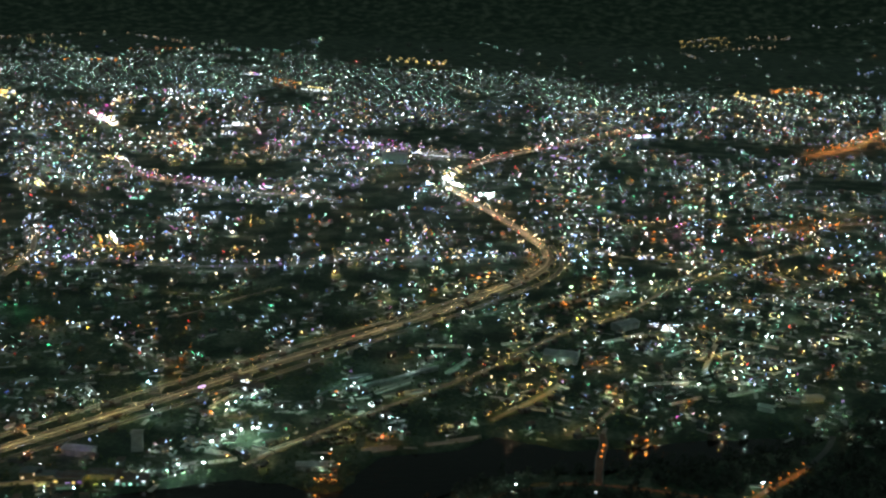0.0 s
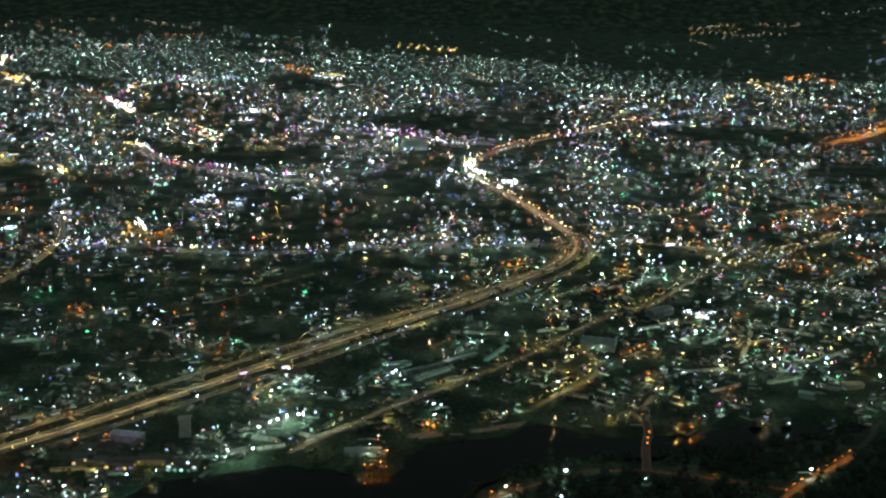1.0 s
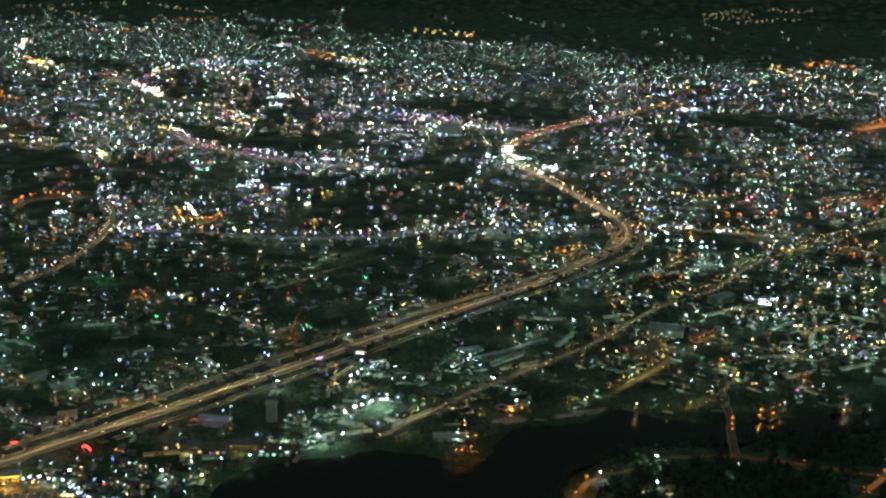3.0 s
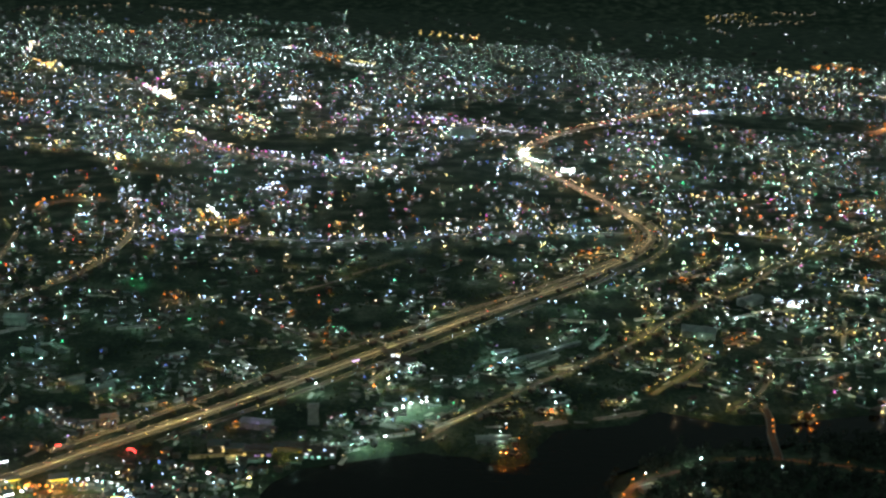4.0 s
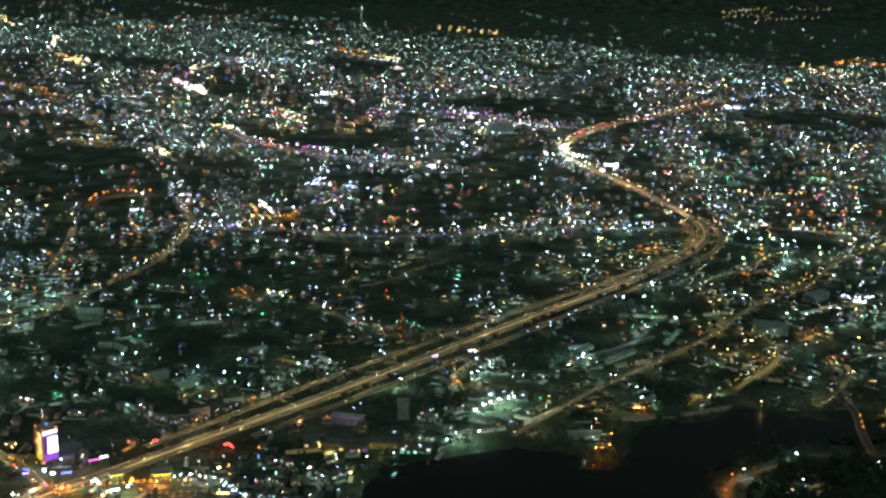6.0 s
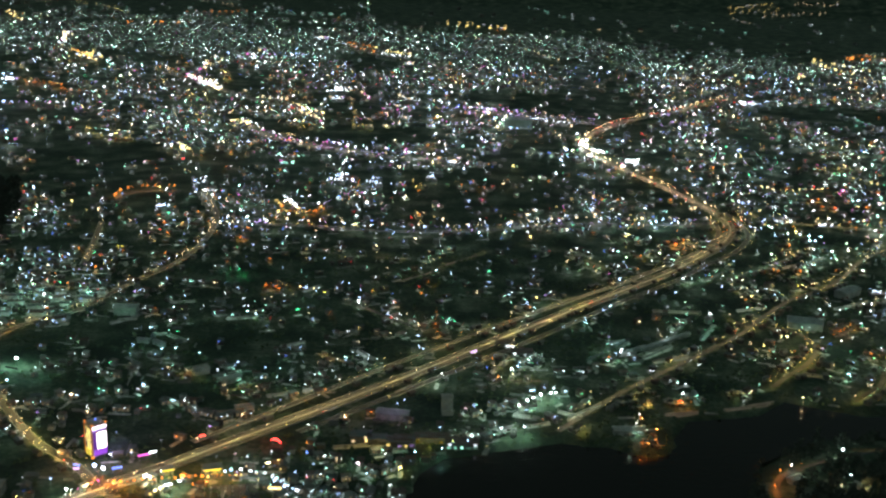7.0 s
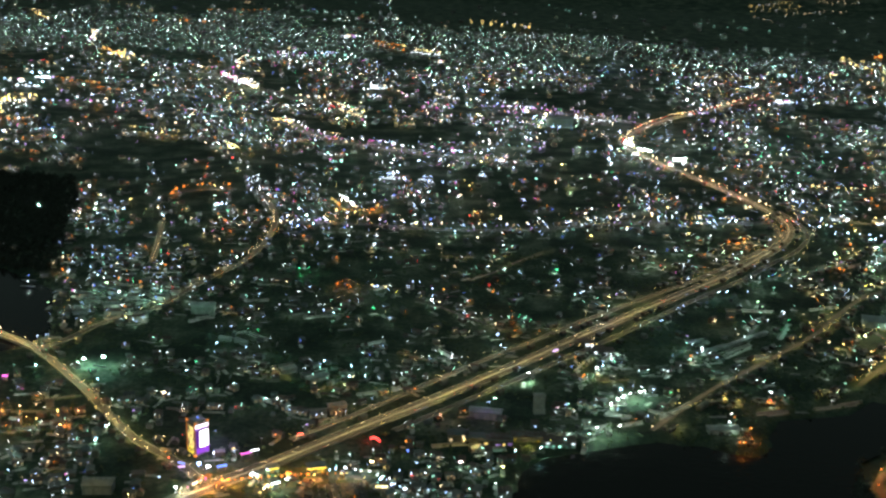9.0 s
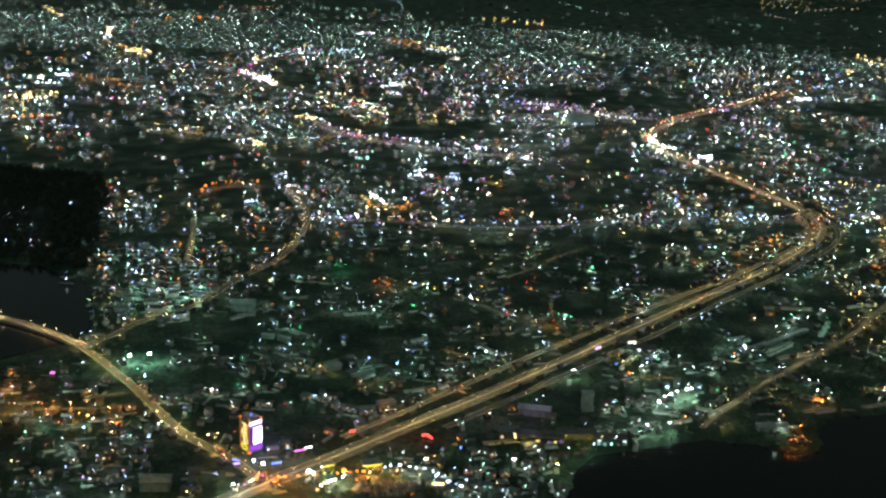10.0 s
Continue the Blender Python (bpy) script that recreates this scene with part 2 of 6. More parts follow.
SERVICE = smooth_line([(-250, 572), (-223, 601), (-183, 645), (-143, 690), (-97, 742), (-36, 815), (22, 880), (53, 922), (90, 968), (113, 1012), (121, 1047), (121, 1085), (117, 1120)])
BRIDGE = smooth_line([(-760, 812), (-640, 765), (-554, 724), (-530, 711), (-505, 694), (-486, 679)])
CROSSROAD = smooth_line([(-486, 679), (-473, 665), (-453, 640), (-432, 613), (-416, 590), (-397, 563), (-381, 545), (-363, 530), (-348, 513), (-340, 500)])
NORTHROAD = smooth_line([(-484, 678), (-471, 697), (-464, 716), (-456, 732), (-437, 752), (-426, 774), (-416, 808), (-405, 842), (-392, 872), (-383, 910), (-379, 955), (-380, 1010), (-387, 1054), (-405, 1111), (-418, 1142)])
SIDEROAD = smooth_line([(-106, 582), (-84, 611), (-57, 645), (-24, 681), (5, 712), (41, 753), (59, 780), (101, 835), (139, 869), (165, 902), (198, 952), (237, 995), (284, 1039), (341, 1088), (395, 1135)])
LOOPROAD = smooth_line([(37, 657), (52, 676), (68, 694), (83, 718), (87, 735), (83, 757), (70, 768), (50, 775)])
QUAYROAD = smooth_line([(82, 638), (96, 652), (109, 668), (120, 690)])
CAUSEWAY = smooth_line([(103, 640), (102, 622), (97, 602), (92, 570)])
SHOREROAD = smooth_line([(20, 545), (44, 558), (58, 564), (74, 570), (91, 570), (119, 565), (145, 558), (176, 548)])
ISLANDROAD = smooth_line([(150, 532), (176, 560), (193, 576), (207, 589), (222, 607), (236, 626), (246, 645)])
COVEROAD = smooth_line([(-2, 500), (-1, 518), (6, 534), (20, 544)])
RAMP = smooth_line([(138, 1133), (150, 1098), (183, 1079), (236, 1067), (283, 1056), (321, 1019), (345, 990)])
EASTROAD = smooth_line([(330, 1160), (366, 1195), (408, 1228), (466, 1253), (530, 1270)])
HILLROAD = smooth_line([(573, 1738), (639, 1804), (700, 1873), (773, 1981), (800, 2030)])
BANDROAD = smooth_line([(-372, 1018), (-299, 1017), (-244, 1007), (-193, 1007), (-142, 1016), (-112, 1027), (-71, 1043), (-17, 1057), (16, 1058), (70, 1064), (98, 1074)])
MARKETROAD = smooth_line([(-456, 1572), (-385, 1449), (-317, 1407), (-259, 1363), (-209, 1351), (-159, 1337)])
LAKEROAD = smooth_line([(-180, 1712), (-151, 1712), (-100, 1718), (-31, 1698), (20, 1669), (61, 1640)])
CITYROAD = smooth_line([(-680, 2090), (-638, 2037), (-568, 1936), (-505, 1844), (-397, 1694), (-346, 1613)])
RINGROAD = smooth_line([(-638, 2037), (-634, 2166), (-632, 2300), (-610, 2370), (-565, 2385), (-498, 2395), (-420, 2390)])
LANE = smooth_line([(-484, 1010), (-468, 925), (-460, 872)])
FIELDLANE = smooth_line([(-235, 796), (-208, 766), (-182, 741)])
FIELDWAY = smooth_line([(-205, 852), (-180, 880), (-165, 905), (-140, 935)])
ORANGELANE = smooth_line([(-492, 1092), (-491, 1125), (-462, 1142), (-440, 1140)])


def road(line, half, label, z=0.14, kerb=True, verge=0.0):
    bm = ribbon(bmesh.new(), line, half, -half, -0.3, z)
    ob = tagged(part("road", bm, ASPHALT), label, "road", kind="structure")
    if kerb:
        for s in (half, -half - 0.35):
            part("kerb", ribbon(bmesh.new(), line, s + 0.35, s, -0.3, z + 0.16), CONCRETE, ob)
    return ob


_h = road(MAIN, 5.0, "amber-lit asphalt main highway with raised median")
part("median", ribbon(bmesh.new(), MAIN, 0.6, -0.6, 0.0, 0.42), CONCRETE, _h, "concrete median kerb")
for _s in (3.2, -3.2):
    part("lane_line", ribbon(bmesh.new(), MAIN, _s + 0.09, _s - 0.09, 0.1, 0.146), CONCRETE, _h, "worn white lane line")
road(FRONTAGE, 1.9, "narrow amber-lit frontage road beside the highway")
road(SERVICE, 1.9, "dim service road beside the highway")
for _line, _half, _label in (
    (CROSSROAD, 2.4, "busy amber-lit road from bridge to highway"), (NORTHROAD, 2.2, "curving lit road through the suburb"), (SIDEROAD, 1.9, "lit suburban road through low buildings"),
    (LOOPROAD, 1.8, "amber-lit curving loop road"), (QUAYROAD, 1.6, "lit lane ending at the water"), (SHOREROAD, 1.0, "dim reddish shore road"), (ISLANDROAD, 1.7, "orange-lit road on the far bank"),
    (COVEROAD, 2.0, "orange-lit lane by the cove"), (RAMP, 2.4, "curving ramp off the highway"), (EASTROAD, 4.0, "orange-lit city road"), (HILLROAD, 9.0, "wide orange-lit road below the hill"),
    (BANDROAD, 3.0, "long straight street with many lamps"), (MARKETROAD, 4.5, "bright market street"), (LAKEROAD, 4.0, "lakeside street with bright shops"), (CITYROAD, 6.0, "brightly lit city avenue"),
    (RINGROAD, 6.0, "ring road with white lamps"), (LANE, 2.2, "straight amber-lit lane"), (FIELDLANE, 1.8, "dim lane through fields"), (FIELDWAY, 1.8, "dim lane through gardens"), (ORANGELANE, 3.0, "orange-lit lane"),
):
    road(_line, _half, _label, kerb=_half >= 2.2)


def causeway(line, half, deck, label, pier_gap=22):
    """A bridge: deck, parapets and piers standing in the water."""
    ob = tagged(part("bridge", ribbon(bmesh.new(), line, half, -half, deck - 1.0, deck), ASPHALT), label, "bridge", kind="structure")
    for s in (half, -half - 0.4):
        part("parapet", ribbon(bmesh.new(), line, s + 0.4, s, deck - 1.0, deck + 0.9), CONCRETE, ob)
    for p, a, n in along(line, pier_gap, 8):
        bm = bmesh.new()
        for s in (-half * 0.6, half * 0.6):
            q = p + n * s
            rod(bm, (q.x, q.y, -4.2), (q.x, q.y, deck - 0.9), 0.8, 0.8, 8)
        part("pier", bm, CONCRETE, ob)
    return ob


causeway(BRIDGE, 2.6, 0.3, "amber-lit concrete bridge over the black river")
causeway(CAUSEWAY, 2.0, 0.2, "short orange-lit causeway over dark water", 14)


# ---- street lighting ----
def strip_light(line, watts, colour, lamp_height=6.5, length=48.0, side=0.0):
    """One long unseen lamp for each stretch, standing in for rows of lamps."""
    for p, a, n in along(line, length, length / 2):
        lamp = bpy.data.lights.new("street_row", "AREA")
        lamp.shape, lamp.size, lamp.size_y, lamp.energy, lamp.color = "RECTANGLE", length * 0.96, 0.8, watts * length, TINT[colour]
        lamp.spread = radians(95)
        ob = new("street_row", lamp)
        q = p + n * side
        ob.matrix_basis = pose(q.x, q.y, lamp_height + max(0, height(q.x, q.y)), 0, 0, a)


# Unseen point lamp, added with or without a mast to brighten what stands round it.
def pool_light(x, y, watts, colour, z=9.0, radius=0.5):
    lamp = bpy.data.lights.new("pool_lamp", "POINT")
    lamp.energy, lamp.color, lamp.shadow_soft_size = watts, TINT[colour], radius
    new("pool_lamp", lamp).matrix_basis = pose(x, y, z)


def hood(bm, x, y, z, size):
    """A lamp head that glows all round and throws most light down."""
    r = bmesh.ops.create_cone(bm, cap_ends=True, segments=8, radius1=size, radius2=size * 0.5, depth=size * 1.3, matrix=Matrix.Translation((x, y, z)))
    for f in {f for v in r["verts"] for f in v.link_faces}:
        f.normal_update()
        f.material_index = 1 if f.normal.z < -0.9 else 0


def street_lamp(colour, strength, tall, arm, size, down):
    """Pole, arm and glowing head; the arm reaches along +y."""
    root = empty("street_lamp", 0, 0, 0, 0, "tall steel street lamp with %s light" % colour, "street lamp")
    part("pole", rod(bmesh.new(), (0, 0, -0.2), (0, 0, tall), 0.1, 0.06), POLE, root)
    bar = part("arm", rod(bmesh.new(), (0, 0, tall - 0.1), (0, arm, tall + 0.3), 0.05, 0.04, 5), POLE, root)
    bm = bmesh.new()
    hood(bm, 0, arm, tall + 0.2, size)
    part("lamp_head", bm, [lit(colour, strength), lit("amber" if colour == "warm" else colour, down)], bar, "glowing %s lamp head" % colour)
    return root


def lamp_row(line, spacing, colour, strength, group, side=0.0, tall=9.0, arm=1.4, size=0.42, skip=0.1, start=0.0, joined=False, watts=12.0):
    """One lamp for each stretch of a road, a few of them dark. joined: a far row as one mesh."""
    first, rng = None, random.Random(len(line) * 7 + int(spacing * 10))
    down = round(watts * spacing / (math.pi * size) ** 2)
    tall = tall * 0.72
    if joined:
        bm = bmesh.new()
        for p, a, n in along(line, spacing, start):
            if rng.random() < skip:
                continue
            q, z = p + n * (side + rng.uniform(-0.3, 0.3) * abs(side)) + Vector((-n.y, n.x, 0)) * rng.uniform(-0.35, 0.35) * spacing, max(0.1, height(p.x, p.y))
            before = set(bm.faces)
            rod(bm, (q.x, q.y + size * 2.2, z - 0.3), (q.x, q.y + size * 2.2, z + tall + 0.3), 0.05, 0.04, 4)
            rod(bm, (q.x, q.y + size * 2.2, z + tall + 0.35), (q.x, q.y, z + tall + 0.4 + size * 0.5), 0.06, 0.06, 4)
            for f in set(bm.faces) - before:
                f.material_index = 2
            hood(bm, q.x, q.y, z + tall + 0.3, size * rng.uniform(0.55, 1.25))
        tagged(part("street_lamps", bm, [lit(colour, strength), lit("amber" if colour == "warm" else colour, down), POLE]), "far row of %s %s" % (colour, group), "street lamps", kind="stuff")
        return
    for p, a, n in along(line, spacing, start):
        if rng.random() < skip:
            continue
        q = p + n * side
        m = pose(q.x, q.y, max(0.1, height(q.x, q.y)), 0, 0, a + (180 if side > 0 else 0) + rng.uniform(-4, 4)) @ Matrix.Scale(rng.uniform(0.85, 1.12), 4)
        if first is None:
            first = street_lamp(colour, strength, tall, arm, size, down)
            first["group"] = group
            first.matrix_basis = m
        else:
            copy_thing(first, m)


AMB = "amber"
_near = [p for p in MAIN if p.y < 1130]
_far = [p for p in MAIN if p.y > 1120]
for _s in (2.9, -2.9):
    strip_light(_near, 3.2, "sodium", 3.6, side=_s)
strip_light(_near, 5.0, "sodium", 3.0)
strip_light([p for p in _far if p.y < 1460], 55, "rose", length=60)
strip_light([p for p in _far if p.y > 1450], 26, "rose", length=70)
lamp_row(_near, 12, "warm", 2.4, "lamps along the highway median", 0.0, 3.3, 0.8, 0.2, watts=28)
lamp_row(_far, 20, "warm", 7.0, "lamps along the far highway", 0.0, 7, 1.8, 0.6, joined=True, watts=36)
# tail lights of far cars, built as a row of red pole lamps
lamp_row([p for p in _far if p.y > 1440], 17, "red", 3.0, "pole lamps standing in for tail lights on the far highway", 3.4, 4, 1.2, 0.7, 0.45, joined=True, watts=20)
strip_light(FRONTAGE, 6.0, "sodium", 2.4)
lamp_row(FRONTAGE, 8, AMB, 1.8, "lamps along the frontage road", 1.9, 3.6, 0.7, 0.17, 0.2, watts=9)
strip_light(SERVICE, 1.8, "sodium", 2.6)
lamp_row(SERVICE, 16, AMB, 2.2, "lamps along the service road", -1.9, 3.6, 0.7, 0.18, 0.4, watts=8)
strip_light(CROSSROAD, 11, AMB, 4.5, 40)
lamp_row(CROSSROAD, 15, "warm", 3.0, "lamps along the crossing road", 2.4, 4.4, 1.0, 0.22, watts=26)
lamp_row(CROSSROAD, 17, "warm", 3.0, "lamps along the crossing road", -2.4, 4.4, 1.0, 0.22, 0.3, watts=26)
strip_light(BRIDGE, 14, "tan", 4.5, 40)
lamp_row(BRIDGE, 14, "warm", 7.0, "lamps on the bridge", 2.4, 6, 1.2, 0.3, watts=68)
strip_light(NORTHROAD, 4.6, "sodium", 4.0, 45)
lamp_row(NORTHROAD, 13, "warm", 5.0, "lamps along the suburban road", 2.4, 5, 1.2, 0.32, 0.15, watts=14)
strip_light(SIDEROAD, 6.0, "sodium", 3.2, 50)
lamp_row(SIDEROAD, 22, AMB, 4.0, "lamps along the side road", 2.2, 5, 1.3, 0.28, 0.3, joined=True, watts=12)
strip_light(LOOPROAD, 4.5, AMB, 3.6, 30)
lamp_row(LOOPROAD, 11, AMB, 4.0, "lamps round the loop road", 2.0, 5, 1.2, 0.3, joined=True, watts=18)
strip_light(QUAYROAD, 6.0, "sodium", 3.5, 25)
strip_light(CAUSEWAY, 1.0, "orange", 3.5, 20)
lamp_row(CAUSEWAY[4:-4], 8, "orange", 9.0, "lamps on the causeway", 1.6, 4.4, 0.9, 0.5, 0.0, watts=3)
strip_light(SHOREROAD, 2.2, "orange", 2.0, 40)
lamp_row(SHOREROAD, 19, "orange", 2.0, "lamps along the shore road", 1.0, 3.4, 0.9, 0.2, 0.6, watts=4)
_bank = [p for p in ISLANDROAD if p.y < 612]
strip_light(_bank, 11.0, "orange", 3.2, 30)
lamp_row(_bank, 9, "orange", 6.0, "lamps along the bank road", 2.0, 4.2, 1.0, 0.36, 0.2, watts=9)
strip_light(COVEROAD, 8.0, "orange", 3.2, 22)
lamp_row(COVEROAD, 9, "orange", 6.0, "lamps in the cove", 2.0, 4.2, 1.0, 0.40, 0.1, watts=12)
strip_light(RAMP, 14.4, AMB, 9, 60)
lamp_row(RAMP, 30, AMB, 4.0, "lamps along the ramp", 3.0, 9, 1.3, 0.45, 0.3, joined=True, watts=26)
strip_light(EASTROAD, 15.0, "orange", 10, 70)
lamp_row(EASTROAD, 15, "orange", 8.0, "lamps along the city road", 4.0, 9, 1.3, 0.7, 0.15, joined=True, watts=60)
strip_light(HILLROAD, 132.0, "orange", 12, 90)
lamp_row(HILLROAD, 14, "orange", 8.0, "lamps below the hill", 7.0, 11, 1.6, 0.8, 0.2, joined=True, watts=110)
lamp_row(HILLROAD, 17, "orange", 8.0, "lamps below the hill", -7.0, 11, 1.6, 0.8, 0.3, joined=True, watts=110)
lamp_row(BANDROAD, 12, "warm", 6.0, "lamps along the long street", 2.6, 8, 1.3, 0.6, 0.3, joined=True, watts=12)
lamp_row(BANDROAD, 19, "cool", 8.0, "white lamps along the long street", -2.6, 8, 1.3, 0.6, 0.45, joined=True, watts=12)
strip_light(LANE, 7.0, "sodium", 4.0, 45)
lamp_row(LANE, 12, "warm", 3.0, "lamps along the lane", 1.8, 5, 1.2, 0.3, 0.2, joined=True, watts=20)
strip_light(FIELDLANE, 5.6, "warm", 5.5, 30)
strip_light(FIELDWAY, 5.6, "warm", 5.5, 30)
strip_light(ORANGELANE, 1.2, "orange", 3.0, 35)
lamp_row(ORANGELANE, 7, "orange", 7.0, "lamps along the orange lane", 2.6, 7, 1.2, 0.9, 0.1, joined=True, watts=28)
strip_light(MARKETROAD, 36.0, "warm", 11, 70)
lamp_row(MARKETROAD, 13, "white", 8.0, "lamps along the market street", 4.0, 9, 1.3, 0.8, 0.35, joined=True, watts=60)
lamp_row(MARKETROAD, 19, "magenta", 4.0, "coloured lamps in the market street", -4.0, 9, 1.3, 0.7, 0.6, joined=True, watts=60)
strip_light(LAKEROAD, 36.0, "warm", 11, 70)
lamp_row(LAKEROAD, 15, "violet", 7.0, "shop lamps by the lake", 4.0, 9, 1.3, 0.9, 0.3, joined=True, watts=50)
strip_light(CITYROAD, 14, "warm", 11, 90)
lamp_row(CITYROAD, 12, "warm", 4.0, "lamps along the avenue", 5.0, 10, 1.5, 1.0, 0.85, joined=True, watts=110)
lamp_row(RINGROAD, 16, "cool", 5.0, "lamps along the ring road", 5.0, 10, 1.5, 1.1, 0.85, joined=True, watts=60)


# small lit lanes of the eastern suburb and of the highway's edge
EAST_LANES = [[(269, 941), (309, 927), (348, 914)], [(169, 797), (197, 812), (232, 831)], [(194, 777), (223, 797)], [(238, 774), (250, 766)], [(130, 909), (153, 948), (173, 986)], [(110, 919), (146, 974)], [(317, 953), (369, 1004), (434, 1053)], [(304, 918), (333, 897), (363, 869)], [(226, 1020), (277, 1011)], [(60, 883), (90, 909), (116, 928)], [(203, 979), (263, 957)], [(144, 824), (181, 841)]]
WEST_LANES = [[(-121, 678), (-106, 699)], [(-9, 762), (14, 788)], [(-59, 947), (-38, 914)], [(-114, 755), (-95, 799)], [(-75, 693), (-41, 737)], [(-137, 669), (-126, 689)], [(-250, 507), (-238, 493), (-230, 480)], [(-277, 518), (-257, 513), (-248, 503)], [(-490, 578), (-440, 585)], [(-480, 566), (-432, 561)], [(-310, 645), (-290, 660)], [(-300, 625), (-268, 645)]]
FIELD_LANES = [[(-308, 648), (-304, 660)], [(-293, 634), (-278, 651)], [(-253, 692), (-229, 676)], [(-229, 685), (-215, 677)], [(-365, 713), (-357, 719), (-342, 707)], [(-340, 649), (-326, 645)], [(-269, 925), (-253, 933)], [(-181, 910), (-163, 946)], [(-226, 919), (-207, 916)], [(-209, 764), (-194, 754)], [(-119, 796), (-106, 804)], [(-127, 654), (-108, 655)], [(-272, 532), (-259, 514), (-246, 501)], [(-467, 555), (-448, 559), (-428, 567)], [(-454, 598), (-437, 607)], [(-450, 536), (-437, 518)]]
YARD_LANES = [[(40, 875), (54, 891), (69, 910)], [(59, 855), (72, 844)], [(143, 929), (169, 962)], [(57, 800), (73, 788)], [(39, 782), (50, 768)], [(-16, 730), (5, 776)], [(174, 784), (197, 801)], [(81, 636), (93, 650), (107, 664)], [(317, 936), (340, 918), (368, 904)], [(262, 847), (282, 863)], [(162, 718), (174, 730)]]
for _k, _pts in enumerate(EAST_LANES + WEST_LANES + FIELD_LANES + YARD_LANES):
    _line = smooth_line(_pts)
    road(_line, 1.5, "narrow lit lane between small houses", kerb=False)
    strip_light(_line, (9, 6, 12)[_k % 3], ("fern", "mint", "amber")[_k % 3], 5, 26)
    lamp_row(_line, 13, ("white", "mint", "warm")[_k % 3], 5.0, "lamps along narrow lanes", 1.5, 5, 0.8, 0.28, 0.3)


# ---- houses and their lights ----
COLOURS = ["white"] * 36 + ["cool"] * 22 + ["mint"] * 12 + ["warm"] * 9 + ["amber"] * 6 + ["orange"] * 7 + ["green"] * 2 + ["blue"] * 4 + ["red"] * 3 + ["magenta"] * 2 + ["violet"] * 4 + ["pink"] * 4 + ["leaf"] * 5


def density(x, y):
    """Lit houses to the square metre."""
    if inside(x, y, RIVER) or inside(x, y, INLET):
        return 0.0
    if abs(x + 277) < 19 and abs(y - 500) < 12 or abs(x + 349) < 9 and abs(y - 542) < 9 or math.hypot(x + 320, y - 505) < 22:
        return 0.0
    if inside(x, y, WOODS):
        return 0.00004
    if inside(x, y, SOUTH):
        return 0.00006
    for cx, cy, a, b in DARK:
        if ((x - cx) / a) ** 2 + ((y - cy) / b) ** 2 < 1 + 0.5 * noise.noise((x / 40, y / 40, 7)):
            return 0.0017 if y < 1000 else 0.0003
    patch = noise.noise((x / 70, y / 90, 2.7))
    if y < 985:
        d = 0.0040 * max(0.4, min(2.2, 1.0 + 1.8 * patch))
        if x < -400 and y < 620:
            d = 0.0060
        if -350 < x < -190 and 560 < y < 800:
            d = max(d, 0.0036)
        if -300 < x < -188 and y < 546:
            d = 0.011
        if x > 10 - (y - 640) * 0.1 and y > 640:
            d = 0.0075 * max(0.2, min(1.8, 0.85 + 1.8 * patch))
        if -150 < x < -60 and (572 if x < -100 else 602) < y < 690:
            d = 0.014
        elif -105 < x < -20 and y < 602:
            d = 0.0006
        if -530 < x < -425 and 725 < y < 915:
            d = 0.010
        elif x > 10 and y > 640:
            d *= 0.75
        elif x < -400 and y < 640 or y < 546:
            d *= 0.8
        else:
            d *= 0.4
    elif y < 1290:
        d = 0.0080 * max(0.2, min(1.6, 0.95 + 1.6 * patch))
    elif y < 1700:
        d = 0.0065 * max(0.1, min(1.7, 0.9 + 1.8 * noise.noise((x / 120, y / 110, 4.1))))
    elif y < 2500:
        d = 0.0034 * max(0.15, min(1.7, 0.95 + 1.6 * noise.noise((x / 190, y / 170, 5.2))))
    else:
        d = 0.0026
    if x < -400 and 1060 < y < 1340:
        d *= 0.45
    if 985 < y < 2500:
        k = y / 1000
        if x > 60 and y < 1700:
            d *= 0.62
        d *= max(0.25, min(1.7, 0.95 + 1.1 * noise.noise((x / 26 / k, y / 48 / k, 8.4))))
    if y >= 985:
        d *= 1.2
    edge = (3060 if x < 100 else 3060 - (x - 100) * 1.15 if x < 480 else 2620) + 70 * noise.noise((x / 150, 0, 3))
    if y > edge:
        d *= max(0.015, (0.35 if x > -350 else 0.6) - (y - edge) / (900 if x > -350 else 1500)) if noise.noise((x / 160, y / 220, 6.6)) > -0.1 else 0.02
    return d if y < 4150 else 0.0


def seen_side(y):
    return -250 - y * 0.42 - 60, y * 0.39 + 60


ROADS = [(p.x, p.y, h) for line, h in ((MAIN, 11), (FRONTAGE, 6), (SERVICE, 6), (CROSSROAD, 9), (NORTHROAD, 7), (SIDEROAD, 7), (LOOPROAD, 6), (RAMP, 7), (BRIDGE, 8), (BANDROAD, 6), (LANE, 6), (QUAYROAD, 6), (ISLANDROAD, 8), (SHOREROAD, 7), (COVEROAD, 8), (CAUSEWAY, 8)) for p in line[::2]]
ROAD_CELLS = {}
for _x, _y, _r in ROADS:
    ROAD_CELLS.setdefault((int(_x // 20), int(_y // 20)), []).append((_x, _y, _r))


def on_road(x, y):
    i, j = int(x // 20), int(y // 20)
    for a in (i - 1, i, i + 1):
        for b in (j - 1, j, j + 1):
            for px, py, r in ROAD_CELLS.get((a, b), ()):
                if (px - x) ** 2 + (py - y) ** 2 < r * r:
                    return True
    return False


